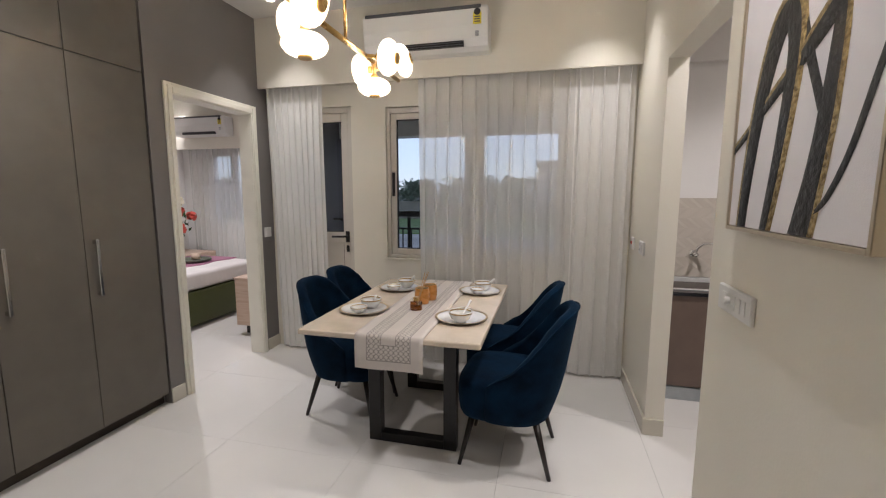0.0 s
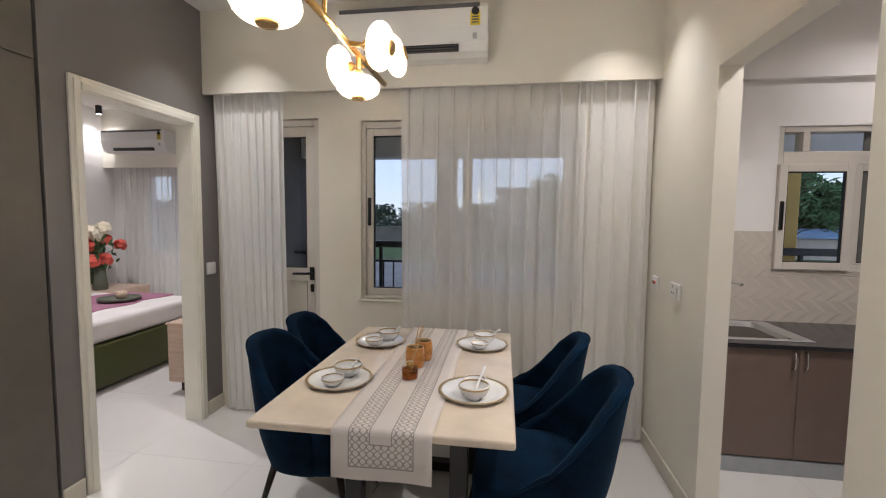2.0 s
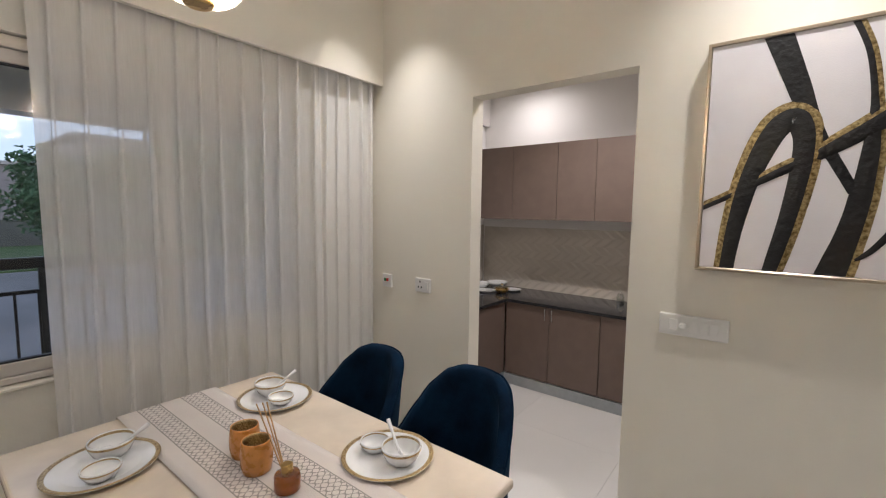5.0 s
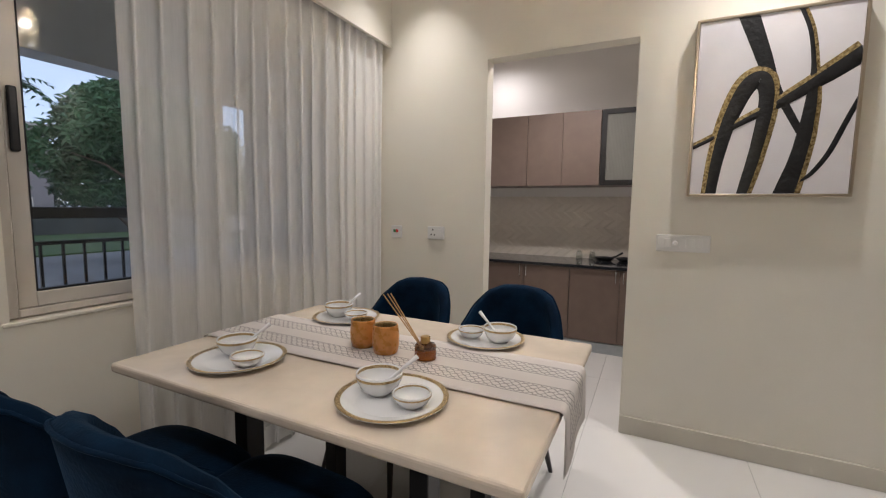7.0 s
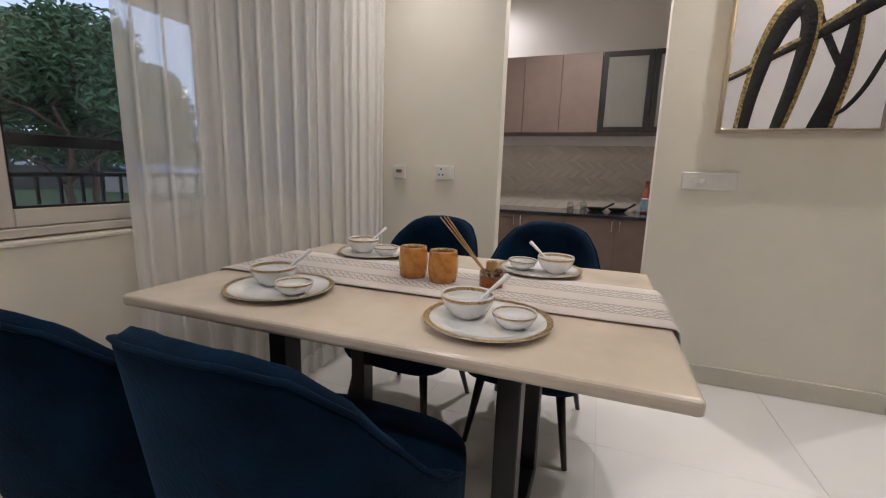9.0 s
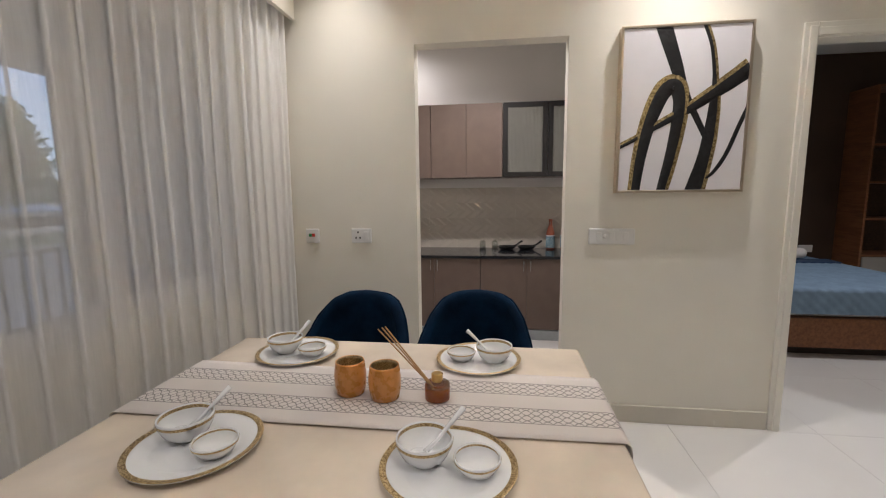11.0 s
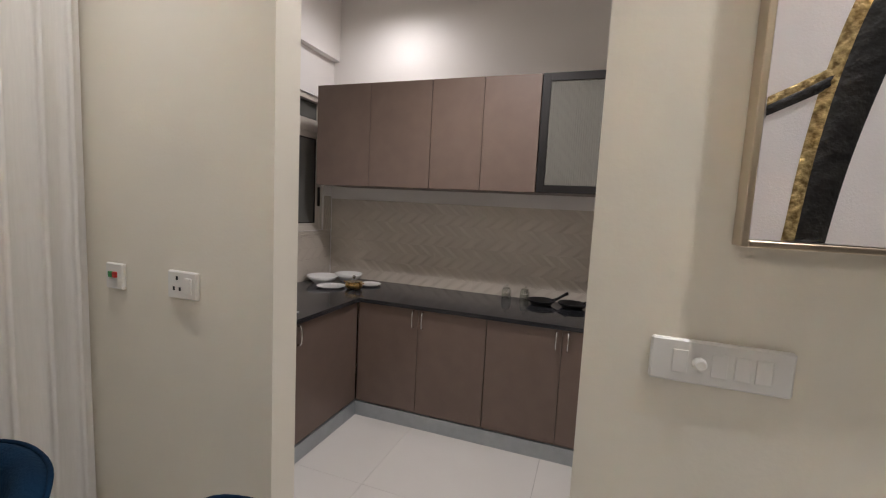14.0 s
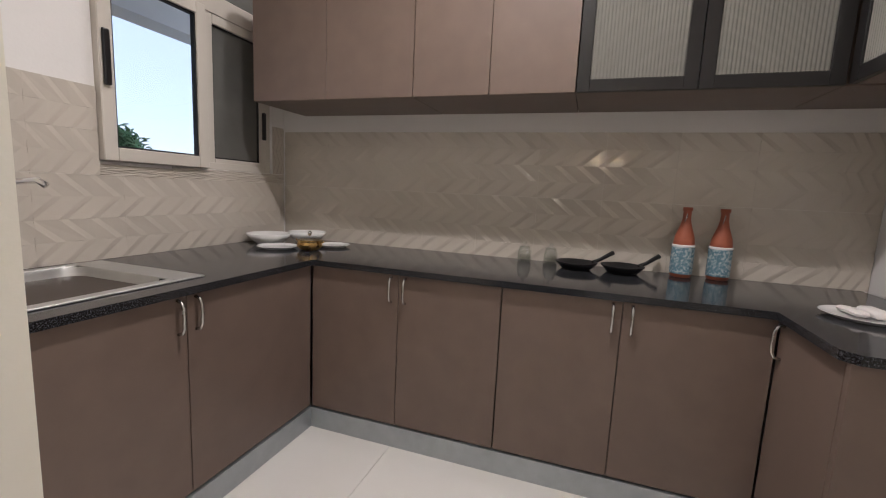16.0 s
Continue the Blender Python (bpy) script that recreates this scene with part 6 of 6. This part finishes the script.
tree(5.6, 15.5, 5.4, 2.5, 15000, 0.135, 21, "leafy green tree beyond the balcony railing")
tree(8.6, 19.5, 5.9, 3.0, 11000, 0.16, 22, "broad leafy green tree beyond the gravel")
tree(3.2, 21.0, 4.2, 2.2, 6000, 0.15, 29, "leafy green tree beyond the gravel")
tree(15.5, 27.0, 5.4, 3.0, 3500, 0.26, 23, "leafy green tree outside the kitchen window")
tree(21.0, 33.0, 4.4, 2.6, 2500, 0.28, 24, "rounded green tree outside the kitchen window")

# tall slender tree with tufted fronds
pm = thing("palm_tree", 5.2, 21.5, GZ, "tall slender tree with a tufted frond crown", "tree", "trees outside")
ptop = Vector((5.25, 21.5, GZ + 6.1))
part("trunk", tube([(5.2, 21.5, GZ), (5.1, 21.5, GZ + 3), tuple(ptop)], [0.1, 0.08, 0.06], 8), BARK, pm, smooth=True)
bm = bmesh.new()
rnd2 = random.Random(9)
for k in range(26):
    a, up = rnd2.uniform(0, 6.28), rnd2.uniform(-0.1, 0.9)
    L = rnd2.uniform(0.9, 1.4)
    last = None
    for s in range(7):
        f = s / 6
        p = ptop + Vector((math.cos(a) * L * f, math.sin(a) * L * f, up * L * f - 0.8 * L * f * f))
        for sg in (-1, 1):
            o = Vector((-math.sin(a) * sg, math.cos(a) * sg, -0.5)) * 0.34 * (1 - 0.5 * f)
            tgt = p + o + Vector((math.cos(a) * 0.15, math.sin(a) * 0.15, 0))
            w = Vector((math.cos(a), math.sin(a), 0)) * 0.06
            bm.faces.new([bm.verts.new(q) for q in (p - w, p + w, tgt)])
part("crown", bm, FOLIAGE, pm, "drooping green fronds")

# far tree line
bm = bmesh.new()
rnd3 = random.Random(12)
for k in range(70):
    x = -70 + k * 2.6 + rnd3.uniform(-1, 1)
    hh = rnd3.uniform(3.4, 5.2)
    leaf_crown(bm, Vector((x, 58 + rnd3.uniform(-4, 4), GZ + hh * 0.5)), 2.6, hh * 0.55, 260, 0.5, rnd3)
solid("far_woods", bm, HAZEDFOLIAGE, "hazy line of distant green trees", "trees", kind="stuff")


def house(x0, x1, y0, y1, h, storeys, label):
    t = thing("apartment_building", (x0 + x1) / 2, (y0 + y1) / 2, GZ, label, "building", "buildings in the distance")
    wall = part("wall", box(x0, x1, y0, y1, GZ, GZ + h, 0.02), BUILDING, t)
    part("roof", box(x0 - 0.3, x1 + 0.3, y0 - 0.3, y1 + 0.3, GZ + h, GZ + h + 0.25), CONCRETE, t)
    n_ = max(2, int((x1 - x0) / 2.6))
    for s in range(storeys):
        for k in range(n_):
            cx = x0 + (x1 - x0) * (k + 0.5) / n_
            z = GZ + h * (s + 0.35) / storeys
            w = part("window", box(cx - 0.55, cx + 0.55, y0 - 0.04, y0 + 0.02, z, z + 1.1), UPVC, t)
            part("pane", box(cx - 0.47, cx + 0.47, y0 - 0.06, y0 - 0.03, z + 0.08, z + 1.02), DARKWINDOW, w)


house(-0.6, 7.1, 44, 54, 5.2, 2, "low grey two-storey building in the distance")
house(7.4, 14.5, 43, 54, 7.6, 2, "taller grey building in the distance")
lw = thing("boundary_wall", 4, 36, GZ, "low grey boundary wall beyond the grass", "wall")
part("wall", box(-60, 90, 36, 36.2, GZ, GZ + 1.5), DARKSTONE, lw)
part("coping", box(-60, 90, 35.95, 36.25, GZ + 1.5, GZ + 1.58), DARKSTONE, lw)
shed = thing("shed", 19.0, 30, GZ, "low shed with a blue sheet roof", "shed")
part("wall", box(16.5, 22, 29, 32, GZ, GZ + 1.3), CONCRETE, shed)
bm = boxes([(16.2, 22.3, 28.7, 32.3, GZ + 1.3, GZ + 1.42)])
for v in bm.verts:
    v.co.z += (v.co.y - 30.5) * 0.12 + 0.25
part("roof", bm, mat("blue_sheet_roof", (0.16, 0.26, 0.42), 0.5), shed, "blue corrugated sheet roof")

# ---- pieces of walls and floors ----
# glazed relief tiles: rows of slanting leaves that turn over from row to row
TW, TH, ROWH, PIT = 0.30, 0.30, 0.075, 0.1


def relief_tile():
    bm = bmesh.new()
    add_box(bm, 0.0003, TW - 0.0003, 0.0003, TH - 0.0003, 0.0, 0.004)
    for r in range(4):
        y0, y1 = r * ROWH + 0.0006, (r + 1) * ROWH - 0.0006
        up_row = r % 2 == 0
        lean = PIT * 0.9 * (1 if up_row else -1)
        hb, ht = (0.0045, 0.0045) if up_row else (0.0045, 0.0045)
        hB, hT = (0.0084, 0.0068) if up_row else (0.0068, 0.0084)
        for k in range(-2, 5):
            a = k * PIT + (0 if up_row else PIT * 0.9)
            for u0, u1, e0, e1 in ((0.0, 0.7, 0, 1), (0.7, 1.0, 1, 0)):
                quad = [(a + PIT * u0, y0, hB if e0 else hb), (a + PIT * u1, y0, hB if e1 else hb),
                        (a + PIT * u1 + lean, y1, hT if e1 else ht), (a + PIT * u0 + lean, y1, hT if e0 else ht)]
                for lim, sg in ((0.0009, 1), (TW - 0.0009, -1)):
                    cut = []
                    for p, q in zip(quad, quad[1:] + quad[:1]):
                        ip, iq = sg * (p[0] - lim) >= 0, sg * (q[0] - lim) >= 0
                        if ip:
                            cut.append(p)
                        if ip != iq:
                            f = (lim - p[0]) / (q[0] - p[0])
                            cut.append(tuple(p[c] + (q[c] - p[c]) * f for c in range(3)))
                    quad = cut
                    if len(quad) < 3:
                        break
                if len(quad) < 3:
                    continue
                up = [bm.verts.new(p) for p in quad]
                bm.faces.new(up)
                for p, q in zip(range(len(quad)), list(range(1, len(quad))) + [0]):
                    if abs(quad[p][1] - quad[q][1]) < 1e-6:
                        lv = [bm.verts.new((quad[k2][0], quad[k2][1], 0.0039)) for k2 in (p, q)]
                        bm.faces.new((lv[0], lv[1], up[q], up[p]))
    bmesh.ops.remove_doubles(bm, verts=bm.verts, dist=0.00005)
    me = bpy.data.meshes.new("wall_tile")
    bm.to_mesh(me)
    bm.free()
    me.materials.append(WALLTILE)
    return me


def flat_tile(w, h, th, material, name):
    bm = box(0.0008, w - 0.0008, 0.0008, h - 0.0008, 0, th)
    me = bpy.data.meshes.new(name)
    bm.to_mesh(me)
    bm.free()
    me.materials.append(material)
    return me


def piece(name, me, parent, m):
    ob = new(name, me)
    ob.parent = parent
    ob.matrix_basis = m
    return ob


tile_me = relief_tile()
splash_n = thing("tiled_splashback_north", 2.0, YK, CT1, "ivory glazed tiles with raised chevron leaves behind the sink", "tile wall", kind="structure")
splash_e = thing("tiled_splashback_east", XB, 2.8, CT1, "ivory glazed tiles with raised chevron leaves behind the counter", "tile wall", kind="structure")
# scaled in height so that whole tiles fill from worktop to edge
hn = (1.43 - CT1) / 2
for r in range(2):
    for k in range(7):
        x0 = XK1 + 0.002 + k * TW
        z0 = CT1 + r * hn
        wid = min(TW, XB - 0.012 - x0)
        if wid < 0.03:
            continue
        if r == 1 and x0 + wid > KX0 + 0.005:
            continue
        m = Matrix.Translation((x0 - 2.0, -0.0005, z0 - CT1)) @ Matrix(((wid / TW, 0, 0, 0), (0, 0, -1, 0), (0, hn / TH, 0, 0), (0, 0, 0, 1)))
        piece("wall_tile", tile_me, splash_n, m)
# the course beside the window and under its sill
for x0, x1, z0, z1 in ((XK1 + 0.002 + 2 * TW, KX0 - 0.002, CT1 + hn, 1.43), (XK1 + 0.002 + 2 * TW + 0.0, KX0 - 0.002, 1.43, 1.43), (KX0 - 0.002, KX0 - 0.002 + 0.3, CT1 + hn, KZ0 - 0.012), (KX0 + 0.298, KX0 + 0.598, CT1 + hn, KZ0 - 0.002),
                       (KX0 + 0.598, XB - 0.012, CT1 + hn, KZ0 - 0.002), (KX1 + 0.004, XB - 0.012, KZ0, 1.43)):
    if x1 - x0 < 0.02 or z1 - z0 < 0.02:
        continue
    m = Matrix.Translation((x0 - 2.0, -0.0005, z0 - CT1)) @ Matrix((((x1 - x0) / TW, 0, 0, 0), (0, 0, -1, 0), (0, (z1 - z0) / TH, 0, 0), (0, 0, 0, 1)))
    piece("wall_tile", tile_me, splash_n, m)
he = (1.412 - CT1) / 2
for r in range(2):
    for k in range(10):
        y1 = YK - 0.012 - k * TW
        wid = min(TW, y1 - 1.402)
        if wid < 0.03:
            continue
        m = Matrix.Translation((-0.0005, y1 - 2.8, r * he)) @ Matrix(((0, 0, -1, 0), (-wid / TW, 0, 0, 0), (0, he / TH, 0, 0), (0, 0, 0, 1)))
        piece("wall_tile", tile_me, splash_e, m)

# floor tiles
FT = 0.8
ft_me = flat_tile(FT, FT, 0.0078, FLOORMAT, "floor_tile")
fl = thing("tiled_floor", 0, 0, -0.0078, "glossy ivory vitrified floor tiles with fine joints", "floor", kind="structure")
for i in range(-7, 6):
    for j in range(-4, 9):
        x, y = i * FT + 0.22, j * FT + 0.02
        if x > 4.5 or x + FT < -5.6 or y > 6.4 or y + FT < -2.6:
            continue
        if y > 4.1 and x > -2.4:
            continue
        piece("floor_tile", ft_me, fl, Matrix.Translation((x, y, 0)))
